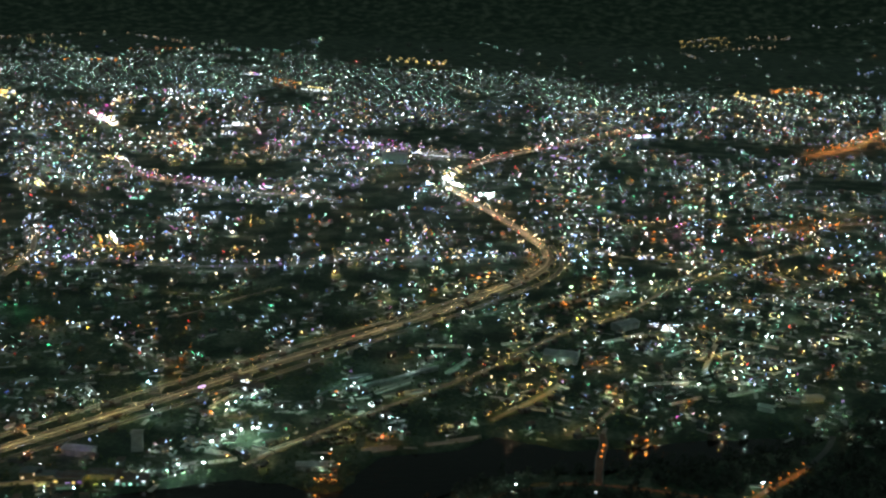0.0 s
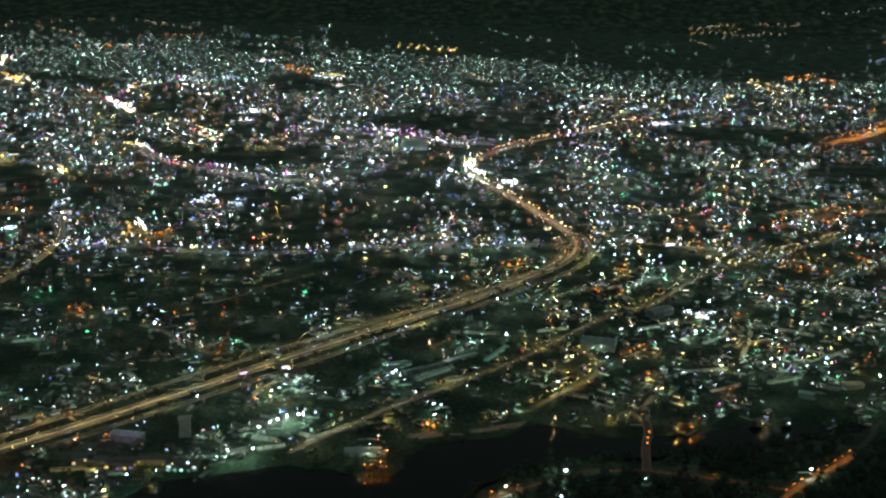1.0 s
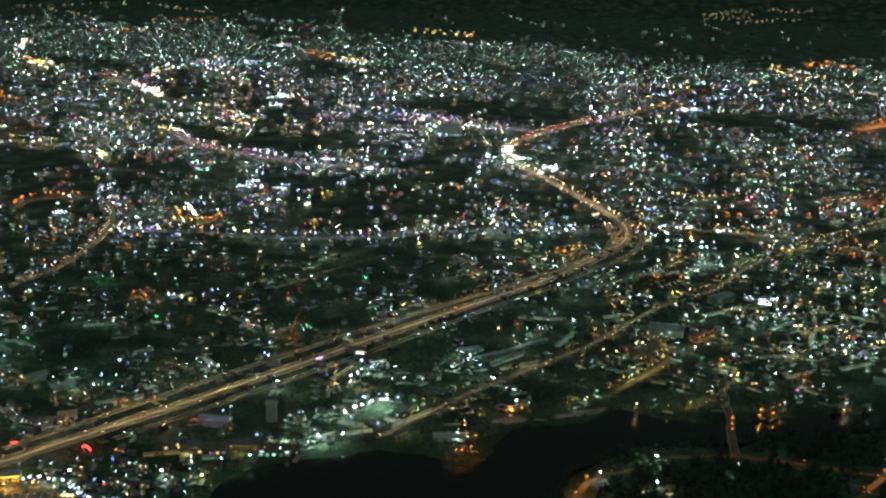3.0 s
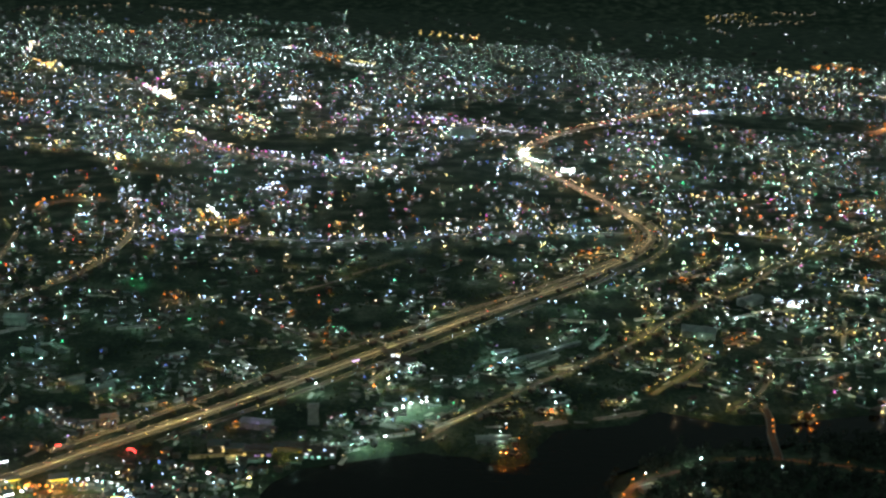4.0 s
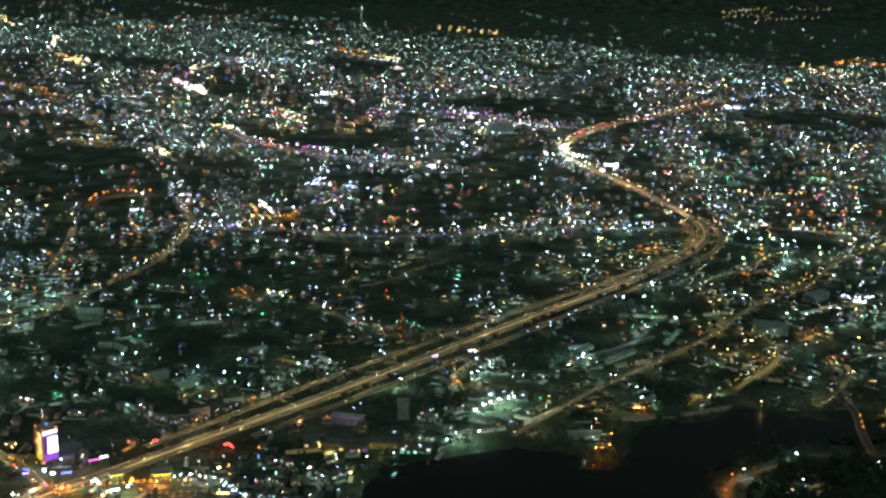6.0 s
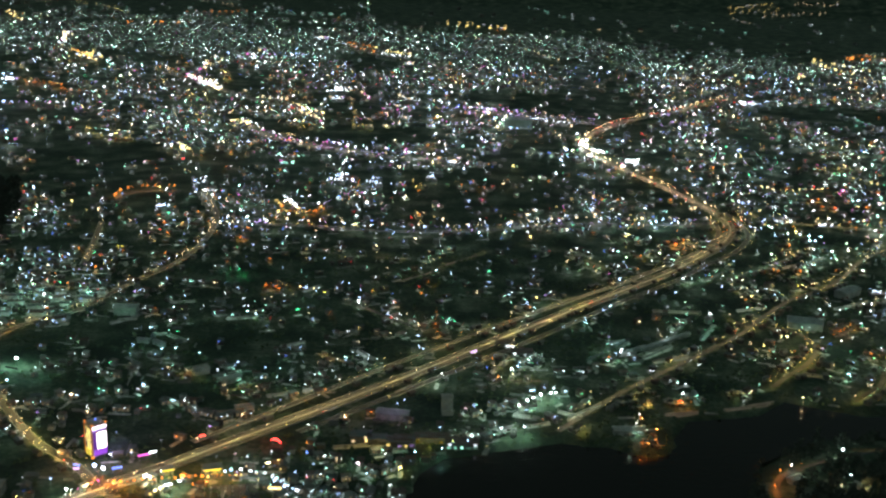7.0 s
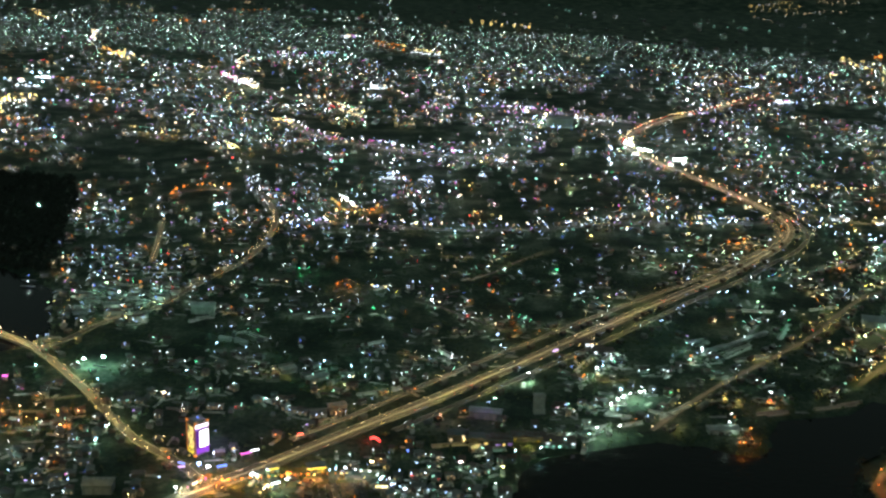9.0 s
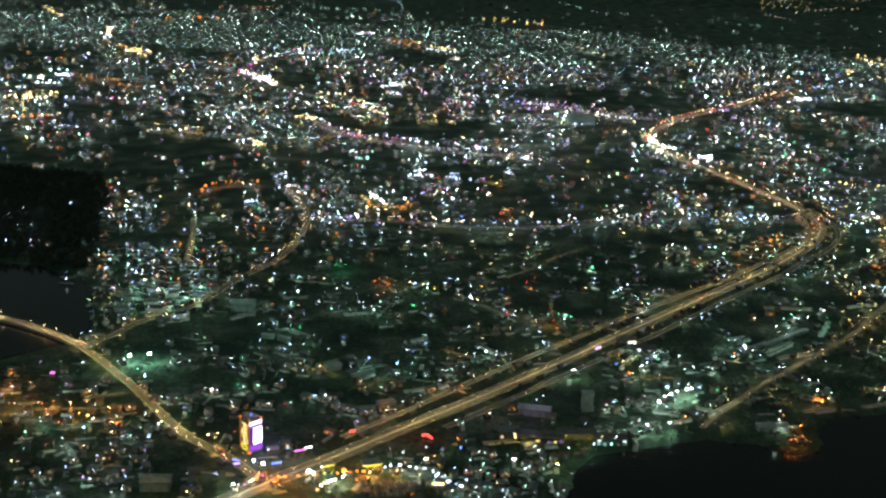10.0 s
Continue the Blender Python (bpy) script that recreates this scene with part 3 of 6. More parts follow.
def plots(y0, y1, cell, seed):
    """Places of lit houses, jittered and drawn towards the streets of each quarter."""
    rng, out = random.Random(seed), []
    y = y0
    while y < y1:
        lo, hi = seen_side(y)
        x = lo
        while x < hi:
            px, py = x + rng.random() * cell, y + rng.random() * cell
            x += cell
            if rng.random() > density(px, py) * cell * cell or on_road(px, py):
                continue
            turn = 35 * noise.noise((px / 400, py / 400, 11.0)) + 12
            grid = px > -150 and py < 1000
            if grid:
                turn = 48 if rng.random() < 0.6 else -14
            if rng.random() < (0.85 if grid else 0.6):
                c, s = math.cos(radians(turn)), math.sin(radians(turn))
                u, v = px * c + py * s, -px * s + py * c
                gap = 30 if grid else 24 if y0 < 1300 else 46
                if rng.random() < (0.15 if grid else 0.5):
                    u = round(u / gap) * gap + rng.uniform(-1, 1) * gap * 0.12
                else:
                    v = round(v / gap) * gap + rng.uniform(-1, 1) * gap * 0.12
                px, py = u * c - v * s, u * s + v * c
                if on_road(px, py):
                    continue
            out.append((px, py, turn + rng.choice((0, 90)) + rng.uniform(-6, 6), rng))
        y += cell
    return out


def house_kind(sx, sy, sz, rise, flat):
    """Meshes of one kind of house, shared by all of its kind."""
    kit = {}
    kit["wall"] = box(bmesh.new(), 0, 0, -0.4, sx, sy, sz + 0.4)
    if flat:
        bm = box(bmesh.new(), 0, 0, sz, sx + 0.5, sy + 0.5, 0.3)
        box(bm, sx * 0.2, sy * 0.1, sz + 0.3, 1.0, 0.9, 0.8)
        kit["roof"] = bm
    else:
        kit["roof"] = gable(bmesh.new(), 0, 0, sz, sx, sy, rise)
    kit["door"] = box(bmesh.new(), sx * 0.1, -sy / 2 - 0.03, 0, 0.7, 0.1, 1.7)
    kit["window"] = box(bmesh.new(), 0, -sy / 2 - 0.04, 0.9, 0.7, 0.1, 0.8)
    kit["yard"] = box(bmesh.new(), 0, 0, -0.2, sx * 1.5, 2.4, 0.32)
    mats = {"yard": CONCRETE, "wall": PLASTER, "roof": TILES, "door": BARK, "window": lit("warm", 0.35, False)}
    out = {}
    for k, bm in kit.items():
        me = bpy.data.meshes.new(k)
        bm.to_mesh(me)
        bm.free()
        me.materials.append(mats[k])
        out[k] = me
    return out, (sx, sy, sz)


KINDS = [house_kind(4.4, 3.4, 2.3, 1.1, False), house_kind(5.2, 3.8, 2.4, 1.2, False), house_kind(4.0, 3.6, 3.6, 1.0, True), house_kind(6.2, 3.6, 2.4, 1.1, False), house_kind(4.8, 4.2, 2.3, 1.0, True)]
BULBS = {}
DOWN = 150.0  # the lamps throw most of their light down


def bulb(colour, strength, r, down):
    """The lamp of a house, shared by all alike."""
    key = (colour, strength, round(r, 1), down)
    if key not in BULBS:
        bm = bmesh.new()
        bmesh.ops.create_cone(bm, cap_ends=True, segments=8, radius1=r, radius2=r * 0.45, depth=r * 1.3)
        for f in bm.faces:
            f.material_index = 1 if f.normal.z < -0.9 else 0
        me = bpy.data.meshes.new("lamp")
        bm.to_mesh(me)
        bm.free()
        me.materials.append(lit(colour, strength))
        me.materials.append(lit(colour if colour in ("warm", "amber", "orange") else "mint" if down >= DOWN else "fern", down))
        BULBS[key] = me
    return BULBS[key]


LEVELS = (0.9, 1.8, 3.6, 9.0, 24.0)


def level(rng, y=0.0):
    if y < 1000:
        return rng.choices((0.6, 1.2, 2.4, 5.0, 10.0), (28, 32, 24, 12, 4))[0]
    if y > 2350:
        return rng.choices((0.8, 1.6, 3.2, 7.0, 18.0), (36, 34, 19, 8, 3))[0]
    return rng.choices(LEVELS, (34, 31, 21, 10, 4) if y < 1300 else (38, 31, 18, 9, 4))[0]


def hue(rng, x, y):
    """The lamp colours that each quarter favours."""
    k = rng.random()
    spot = noise.noise((x / 34, y / 60, 21.0))
    if spot > 0.34 and k < 0.6 and y < 2400:
        return rng.choice(("orange", "amber", "amber", "warm"))
    if spot < -0.42 and k < 0.4 and y < 2400:
        return rng.choice(("violet", "blue", "cool", "cool"))
    if -280 < x < 70 and 1300 < y < 1780 and k < 0.45:
        return rng.choice(("violet", "white", "cool", "cool", "pink", "warm"))
    if x > 90 and 1130 < y < 1650 and k < 0.3:
        return rng.choice(("white", "mint", "mint", "cool", "white", "white", "leaf"))
    if x < -100 and y < 1000 and k < 0.25:
        return rng.choice(("cool", "cool", "white"))
    if x > -20 and y < 1000 and k < 0.5:
        return rng.choice(("warm", "amber", "leaf", "mint"))
    if x < -420 and 540 < y < 640 and k < 0.5:
        return rng.choice(("orange", "amber", "warm"))
    if y > 2300 and k < 0.85:
        return rng.choice(("mint", "leaf", "white", "white", "fern", "fern"))
    return rng.choice(COLOURS)


def house(x, y, rng, colour, power, r):
    """A small house with its lamp standing before it at x, y."""
    kit, (sx, sy, sz) = rng.choice(KINDS)
    turn = rng.uniform(-45, 45)
    c, s = math.cos(radians(turn)), math.sin(radians(turn))
    back, aside = sy / 2 + r + 3.2, rng.uniform(-0.4, 0.4) * sx
    ground = max(0, height(x, y))
    root = empty("house", x + aside * c - back * s, y + aside * s + back * c, ground, turn, "small house with a %s lamp lit at its front" % colour, "house", "lit houses")
    wall = shared("wall", kit["wall"], root)
    shared("roof", kit["roof"], root)
    shared("yard", kit["yard"], root, pose(-aside, -back, 0, 0, 0, rng.choice((0, 0, 90))))
    if y < 640:
        shared("door", kit["door"], wall)
        for k in (-0.32, 0.34):
            shared("window", kit["window"], wall, pose(sx * k, 0, 0))
    shared("lamp", bulb(colour, power, r, DOWN if x > -200 else DOWN * 0.6), root, pose(-aside, -back, 4.0))
    return root


FARMS, LAMPS = [], []


def hamlet(places, tones, seed, strong=1.0):
    """Houses with their lamps at the places given."""
    rng = random.Random(seed)
    for x, y in places:
        if any(inside(x + a, y + b, INLET) or inside(x + a, y + b, RIVER) for a, b in ((0, 0), (9, 0), (-9, 0), (0, 9), (0, -9))):
            continue
        LAMPS.append((x, y))
        power = rng.choices((2.2, 4.6, 8.5, 14.0), (20, 32, 32, 16))[0] * strong
        r = (0.2 if power < 2 else 0.26 if power < 6 else 0.33) * max(0.8, y / 800)
        tone = rng.choice(tones)
        if tone == "orange":
            r *= 1.7
        if y < 790:
            house(x, y, rng, tone, round(power, 1), r)
        else:
            FARMS.append((x, y, rng, tone, round(power, 1), r))


def farmsteads():
    """The hamlets far from the road, joined."""
    q = Quarter()
    for x, y, rng, tone, power, r in FARMS:
        turn = radians(rng.uniform(-45, 45))
        c, s, z = math.cos(turn), math.sin(turn), max(0, height(x, y))
        sx, sy, sz = rng.uniform(4, 6.5), rng.uniform(3.4, 4.6), rng.choice((2.2, 2.4, 3.4))
        q.solid(x, y + 6, z - 0.5, c, s, sx, sy, sz + 0.5, 0)
        q.solid(x, y + 6, z + sz, c, s, sx + 0.5, sy + 0.5, 0.2, 1, rng.choice((0, 1.0, 1.2)))
        q.solid(x, y + r * 0.5, z - 0.3, 1, 0, 0.14, 0.14, 4.0, q.slot(POLE))
        q.solid(x, y, z - 0.2, c, s, rng.uniform(5, 11), 2.4, 0.32, q.slot(CONCRETE))
        q.gem(x, y, z + 4.0, r, r, q.slot(lit(tone, power, False)), r, lit(tone if tone in ("warm", "amber", "orange", "green") else "fern", DOWN if x > -200 else DOWN * 0.6))
    return q.done("farmsteads", "outlying farmhouses each with a lamp in its yard", "houses")


class Quarter:
    """Many houses joined into one mesh, each with a roof and its own light."""

    def __init__(self):
        self.v, self.f, self.m, self.mats = [], [], [], [WALLS, ROOFS]

    def slot(self, m):
        if m not in self.mats:
            self.mats.append(m)
        return self.mats.index(m)

    def add(self, verts, faces, m):
        n = len(self.v)
        self.v += verts
        self.f += [tuple(n + k for k in f) for f in faces]
        self.m += [m] * len(faces)

    def solid(self, x, y, z, c, s, sx, sy, sz, m, rise=0.0):
        def at(u, v, w):
            return (x + u * c - v * s, y + u * s + v * c, z + w)
        a, b = sx / 2, sy / 2
        if m == 1:
            if rise:
                vs = [at(-a, -b, 0), at(a, -b, 0), at(a, b, 0), at(-a, b, 0), at(-a, 0, rise), at(a, 0, rise)]
                self.add(vs, [(0, 1, 5, 4), (2, 3, 4, 5), (1, 2, 5), (3, 0, 4), (3, 2, 1, 0)], 1)
                return
        vs = [at(p * a, q * b, w) for w in (0, sz) for p, q in ((-1, -1), (1, -1), (1, 1), (-1, 1))]
        self.add(vs, [(0, 1, 5, 4), (1, 2, 6, 5), (2, 3, 7, 6), (3, 0, 4, 7), (4, 5, 6, 7), (3, 2, 1, 0)], m)

    def gem(self, x, y, z, rx, rz, m, ry=None, down=None):
        ry = ry or rx
        vs = [(x, y, z + rz)]
        for w, k in ((-0.7, 0.95), (0.4, 0.8)):
            vs += [(x + rx * k * math.cos(a * math.pi / 3), y + ry * k * math.sin(a * math.pi / 3), z + w * rz) for a in range(6)]
        fs = []
        for a in range(6):
            b = (a + 1) % 6
            fs += [(0, 7 + a, 7 + b), (1 + a, 1 + b, 7 + b, 7 + a)]
        self.add(vs, fs, m)
        if down:
            self.add(vs[1:7], [(5, 4, 3, 2, 1, 0)], self.slot(down))

    def done(self, name, label, category):
        me = bpy.data.meshes.new(name)
        me.from_pydata(self.v, [], self.f)
        for m in self.mats:
            me.materials.append(m)
        me.polygons.foreach_set("material_index", self.m)
        me.update()
        return tagged(new(name, me), label, category, kind="stuff")


def quarter(places, name, label, far):
    q = Quarter()
    pole, yard = q.slot(POLE), q.slot(CONCRETE)
    for x, y, turn, rng in places:
        c, s = math.cos(radians(turn)), math.sin(radians(turn))
        g = 1.0 + far * max(0.0, (y - 1100) / 1800)
        sx, sy, sz = rng.uniform(4, 6.5) * g, rng.uniform(3.4, 4.6) * g, rng.choice((2.2, 2.4, 2.6, 3.6, 4)) * g
        z = max(0, height(x, y))
        built = rng.random() < 0.42
        if built:
            q.solid(x, y, z - 0.5, c, s, sx, sy, sz + 0.5, 0)
            q.solid(x, y, z + sz, c, s, sx + 0.5, sy + 0.5, 0.2, 1, rng.choice((0, 1.0, 1.2)) * g)
        colour, power = hue(rng, x, y), level(rng, y)
        if colour in ("orange", "green", "blue", "red", "magenta", "violet"):
            power = min(power, 3.0)
        r = (0.21 + 0.00008 * y) * rng.uniform(0.7, 1.3) * (1.35 if power > 8 else 0.85 if power < 1.0 else 1.0) * (1.35 if colour in ("orange", "green", "blue", "red", "magenta", "violet") else 1.0)
        power = round(power * (1.5 if y < 1000 else 1.0), 1)
        long, high = rng.choice(((1, 1), (1, 1), (1, 1.7), (1.6, 1), (2.4, 0.9), (0.9, 2.2)))
        lx, ly, lz = x + rng.uniform(-0.4, 0.4) * sx, y - max(sx, sy) * 0.55 - r - 3.0, z + 3.4 * rng.uniform(0.9, 1.3) + r
        q.solid(lx, ly + r * 0.5, z - 0.3, 1, 0, 0.14, 0.14, lz - z, pole)
        if y < 1000 and rng.random() < 0.6:
            q.solid(lx, ly, z - 0.2, c, s, rng.uniform(4, 11), rng.uniform(1.6, 2.8), 0.32, yard)
        # undersides have tones of their own; the stronger far ones imitate haze over the ground
        q.gem(lx, ly, lz, r * long, r * high, q.slot(lit(colour, power, False)), r, lit(colour if colour in ("warm", "amber", "orange") else ("fern" if y < 1000 else "pale"), (DOWN if x > -200 else DOWN * 0.6) if y < 1000 else 150.0 if y < 1300 else 270.0))
        if built and rng.random() < 0.6:
            q.gem(x + rng.uniform(-0.5, 0.5) * sx, y - max(sx, sy) * 0.55 - r, z + sz * rng.uniform(0.3, 0.7) + r, r * 0.7, r * 0.6, q.slot(lit(rng.choice(("warm", "white", "mint")), 0.6, False)))
    return q.done(name, label, "houses")


_near = plots(470, 1000, 7, 3)
quarter(_near, "suburb_houses", "low suburban houses with scattered white lamps", 0.0)
quarter(plots(1000, 1330, 7.5, 5), "town_houses", "close-set town houses with many small lamps", 0.3)
quarter(plots(1330, 1800, 9, 6), "town_houses", "town blocks beside the market street with lamps", 0.6)
quarter(plots(1800, 2500, 13, 8), "city_blocks", "distant city blocks with countless lit windows", 0.7)
quarter(plots(2500, 3450, 16, 9), "city_blocks", "distant hillside city with pale lit windows", 0.8)
quarter(plots(3450, 4200, 40, 10), "outlying_houses", "scattered far houses with single lamps", 0.9)
PALE_TONES = ("white", "white", "white", "cool", "cool", "mint", "mint", "warm")
hamlet([(-648, 990), (-641, 1008), (-625, 951), (-617, 902), (-597, 903), (-593, 1093), (-591, 852), (-591, 886), (-580, 894), (-580, 1090), (-563, 1087), (-550, 1104), (-524, 877), (-519, 870), (-517, 905), (-514, 837), (-507, 884), (-504, 1081), (-503, 907), (-496, 747), (-496, 885), (-493, 783), (-493, 819), (-493, 871), (-488, 886), (-483, 858), (-483, 887), (-482, 819), (-480, 951), (-476, 889), (-475, 805), (-468, 854), (-468, 952), (-456, 488), (-456, 941), (-456, 1004), (-453, 605), (-453, 617), (-452, 859), (-448, 498), (-447, 528), (-445, 494), (-442, 1042), (-440, 519), (-436, 513), (-436, 529)], PALE_TONES, 31)
hamlet([(-435, 483), (-430, 896), (-429, 816), (-427, 547), (-426, 578), (-426, 763), (-425, 513), (-425, 608), (-423, 502), (-423, 532), (-422, 494), (-420, 525), (-420, 548), (-419, 652), (-419, 876), (-417, 541), (-417, 660), (-416, 817), (-415, 570), (-414, 526), (-414, 696), (-413, 552), (-412, 499), (-412, 594), (-412, 823), (-410, 901), (-409, 795), (-408, 593), (-408, 780), (-407, 825), (-405, 763), (-404, 485), (-404, 561), (-403, 593), (-403, 670), (-403, 848), (-402, 516), (-402, 865), (-399, 594), (-398, 669), (-396, 802), (-394, 654), (-394, 765), (-394, 769), (-392, 802), (-390, 608)], PALE_TONES, 32)
hamlet([(-386, 606), (-384, 656), (-384, 814), (-383, 575), (-383, 819), (-383, 833), (-382, 605), (-382, 761), (-377, 757), (-374, 640), (-371, 589), (-371, 638), (-369, 583), (-369, 673), (-369, 787), (-368, 612), (-368, 830), (-367, 757), (-365, 657), (-365, 720), (-363, 804), (-363, 826), (-360, 614), (-359, 738), (-358, 649), (-356, 589), (-356, 675), (-356, 827), (-353, 673), (-352, 826), (-352, 868), (-350, 589), (-350, 617), (-349, 646), (-347, 868), (-346, 924), (-344, 824), (-343, 649), (-343, 668), (-338, 655), (-337, 640), (-335, 780), (-332, 800), (-327, 602), (-327, 760), (-325, 814)], PALE_TONES, 33)
hamlet([(-321, 925), (-319, 603), (-318, 753), (-316, 599), (-311, 592), (-311, 924), (-310, 587), (-308, 939), (-307, 664), (-305, 585), (-303, 641), (-303, 761), (-302, 584), (-300, 657), (-298, 763), (-298, 774), (-297, 617), (-294, 581), (-292, 782), (-291, 583), (-288, 617), (-286, 785), (-283, 584), (-283, 965), (-282, 589), (-282, 625), (-278, 586), (-270, 691), (-257, 937), (-255, 503), (-253, 886), (-252, 499), (-252, 647), (-249, 646), (-249, 666), (-246, 493), (-246, 648), (-245, 723), (-243, 654), (-241, 670), (-240, 571), (-239, 504), (-239, 514), (-235, 726), (-234, 498), (-232, 515)], PALE_TONES, 34)
hamlet([(-232, 536), (-232, 799), (-231, 785), (-230, 522), (-229, 536), (-228, 512), (-228, 943), (-227, 785), (-226, 705), (-224, 502), (-223, 533), (-223, 850), (-219, 495), (-219, 512), (-218, 675), (-217, 657), (-216, 725), (-211, 781), (-210, 500), (-210, 524), (-209, 518), (-209, 905), (-207, 662), (-207, 854), (-206, 725), (-204, 959), (-202, 545), (-202, 918), (-201, 763), (-197, 522), (-195, 531), (-195, 725), (-194, 507), (-190, 750), (-188, 523), (-187, 504), (-187, 742), (-186, 911), (-172, 946), (-168, 753), (-167, 748), (-167, 809), (-162, 545), (-157, 559), (-154, 511), (-149, 655)], PALE_TONES, 35)
hamlet([(-148, 596), (-148, 683), (-144, 820), (-143, 567), (-143, 610), (-141, 582), (-135, 606), (-135, 740), (-134, 846), (-133, 614), (-131, 903), (-128, 543), (-124, 812), (-121, 676), (-120, 816), (-117, 787), (-117, 821), (-115, 681), (-111, 792), (-110, 833), (-106, 787), (-101, 845), (-97, 865), (-96, 845), (-96, 884), (-94, 664), (-89, 958), (-87, 825), (-85, 819), (-81, 953), (-72, 673), (-68, 888), (-61, 937), (-53, 665), (-53, 926), (-53, 953), (-48, 697), (-48, 948), (-47, 662), (-45, 689), (-44, 941), (-35, 853), (-28, 864), (-27, 905), (-25, 650), (-25, 897)], PALE_TONES, 36)
hamlet([(-24, 902), (-22, 947), (-18, 629), (-17, 901), (-17, 947), (-3, 949), (22, 917), (25, 925), (35, 947), (45, 638), (63, 969), (67, 753), (71, 1002), (84, 773), (88, 835), (100, 663), (125, 843), (129, 868), (131, 718), (133, 773), (133, 1097), (135, 1128), (141, 681), (143, 829), (149, 712), (150, 800), (154, 1143), (158, 693), (158, 709), (162, 676), (162, 804), (167, 715), (184, 907), (190, 727), (194, 830), (195, 1215), (199, 640), (202, 637), (202, 737), (203, 853), (214, 735), (215, 746), (216, 831), (218, 947), (220, 779), (221, 832)], PALE_TONES, 37)
hamlet([(222, 753), (224, 812), (224, 1191), (225, 729), (226, 792), (230, 733), (231, 786), (232, 777), (233, 803), (233, 1012), (234, 1006), (235, 778), (236, 732), (238, 651), (242, 722), (245, 904), (250, 895), (251, 667), (253, 635), (254, 882), (258, 636), (258, 684), (260, 884), (266, 891), (281, 660), (300, 798), (301, 731), (301, 780), (306, 826), (306, 888), (307, 725), (321, 891), (325, 877), (325, 888), (332, 1132), (336, 1122), (340, 1125), (368, 1153), (418, 1271), (421, 1211), (432, 1276)], PALE_TONES, 38)
hamlet([(-524, 867), (-520, 838), (-510, 627), (-509, 816), (-508, 620), (-503, 606), (-471, 820), (-470, 572), (-458, 556), (-442, 733), (-437, 577), (-435, 571), (-435, 956), (-433, 567), (-430, 559), (-427, 557), (-424, 1001), (-413, 965), (-402, 1043), (-400, 901), (-373, 484), (-366, 530), (-342, 499), (-333, 495), (-330, 493), (-313, 554), (-305, 822), (-297, 820), (-293, 501), (-257, 617), (-243, 551), (-241, 794), (-240, 623), (-215, 823), (-211, 593), (-205, 791), (-192, 584), (-187, 512), (-174, 729), (-165, 535), (-136, 652), (33, 982), (49, 992), (54, 994), (63, 709), (107, 905), (109, 900)], ("orange", "orange", "orange", "amber"), 61, 1.3)
hamlet([(112, 755), (116, 759), (117, 625), (120, 622), (120, 764), (124, 769), (129, 904), (131, 631), (137, 627), (143, 983), (148, 1003), (166, 687), (199, 798), (212, 849), (219, 845), (222, 1169), (225, 1142), (232, 1177), (237, 1139), (264, 1147), (272, 1145), (291, 1005), (298, 1010), (305, 993), (307, 1017), (312, 1147), (314, 986), (322, 1028), (325, 980), (335, 877), (361, 1230), (369, 991), (371, 1049), (372, 1033), (375, 1027), (377, 1021), (383, 1026), (389, 1189), (392, 1181), (393, 1017), (402, 1195), (413, 1210), (424, 1225), (431, 1226), (438, 1230), (446, 1233)], ("orange", "orange", "orange", "amber"), 108, 1.3)
hamlet([(-443, 915), (-440, 917), (-259, 808), (-223, 816), (-165, 558), (-163, 554), (-99, 810), (39, 765), (113, 859), (118, 862), (122, 686), (128, 687), (186, 706), (213, 763), (219, 761), (222, 767), (223, 776), (459, 1313), (491, 1311)], ("yellow", "amber"), 71)
hamlet([(-479, 628), (-377, 656), (-162, 752), (14, 748), (25, 769), (189, 1297), (242, 1371), (303, 1045), (303, 1324), (317, 1322)], ("green",), 72)
farmsteads()


# ---- far lights on the hills ----
def light_string(x0, y0, x1, y1, n, colour, strength, r, name="hill_lights", label="far row of lamps on the dark hillside", wander=25.0):
    q, rng = Quarter(), random.Random(int(x0 * 3 + y0))
    for k in range(n):
        t = (k + rng.uniform(-0.6, 0.6)) / max(1, n - 1)
        x, y = x0 + (x1 - x0) * t + rng.uniform(-4, 4) * min(1.0, wander / 12), y0 + (y1 - y0) * t + rng.uniform(-wander, wander)
        z = max(0, height(x, y))
        q.solid(x, y, z - 1, 1, 0, 5, 5, 5, 0)
        tone = colour if rng.random() < 0.8 else "white"
        q.gem(x, y - 4, z + 6, r * rng.uniform(0.6, 1.5), r * rng.uniform(0.6, 1.0), q.slot(lit(tone, strength, False)), None, lit(tone, 30.0) if y < 3300 else None)
    return q.done(name, label, "lamps")


for _a in (
    (870, 4219, 1041, 4242, 18, "amber"), (871, 4120, 1049, 4188, 14, "amber"), (1121, 4232, 1286, 4228, 14, "warm"), (982, 4074, 1198, 4132, 14, "warm"), (1399, 4336, 1647, 4324, 9, "white"),
    (827, 3950, 823, 3710, 5, "warm"), (-1355, 3775, -1093, 3414, 10, "amber"), (-1122, 4153, -860, 3799, 12, "warm"), (-667, 3563, -459, 3585, 10, "mint"), (-396, 3653, -435, 4204, 5, "mint"),
    (144, 4200, 251, 3636, 7, "mint"), (555, 3516, 697, 3357, 7, "mint"), (1182, 3224, 1257, 3298, 5, "cool"), (-148, 3420, 16, 3290, 9, "amber"), (-1500, 3900, -1200, 4150, 12, "warm"), (-950, 3480, -780, 3560, 12, "orange"),
):
    light_string(*_a, 1.3, 1.5)
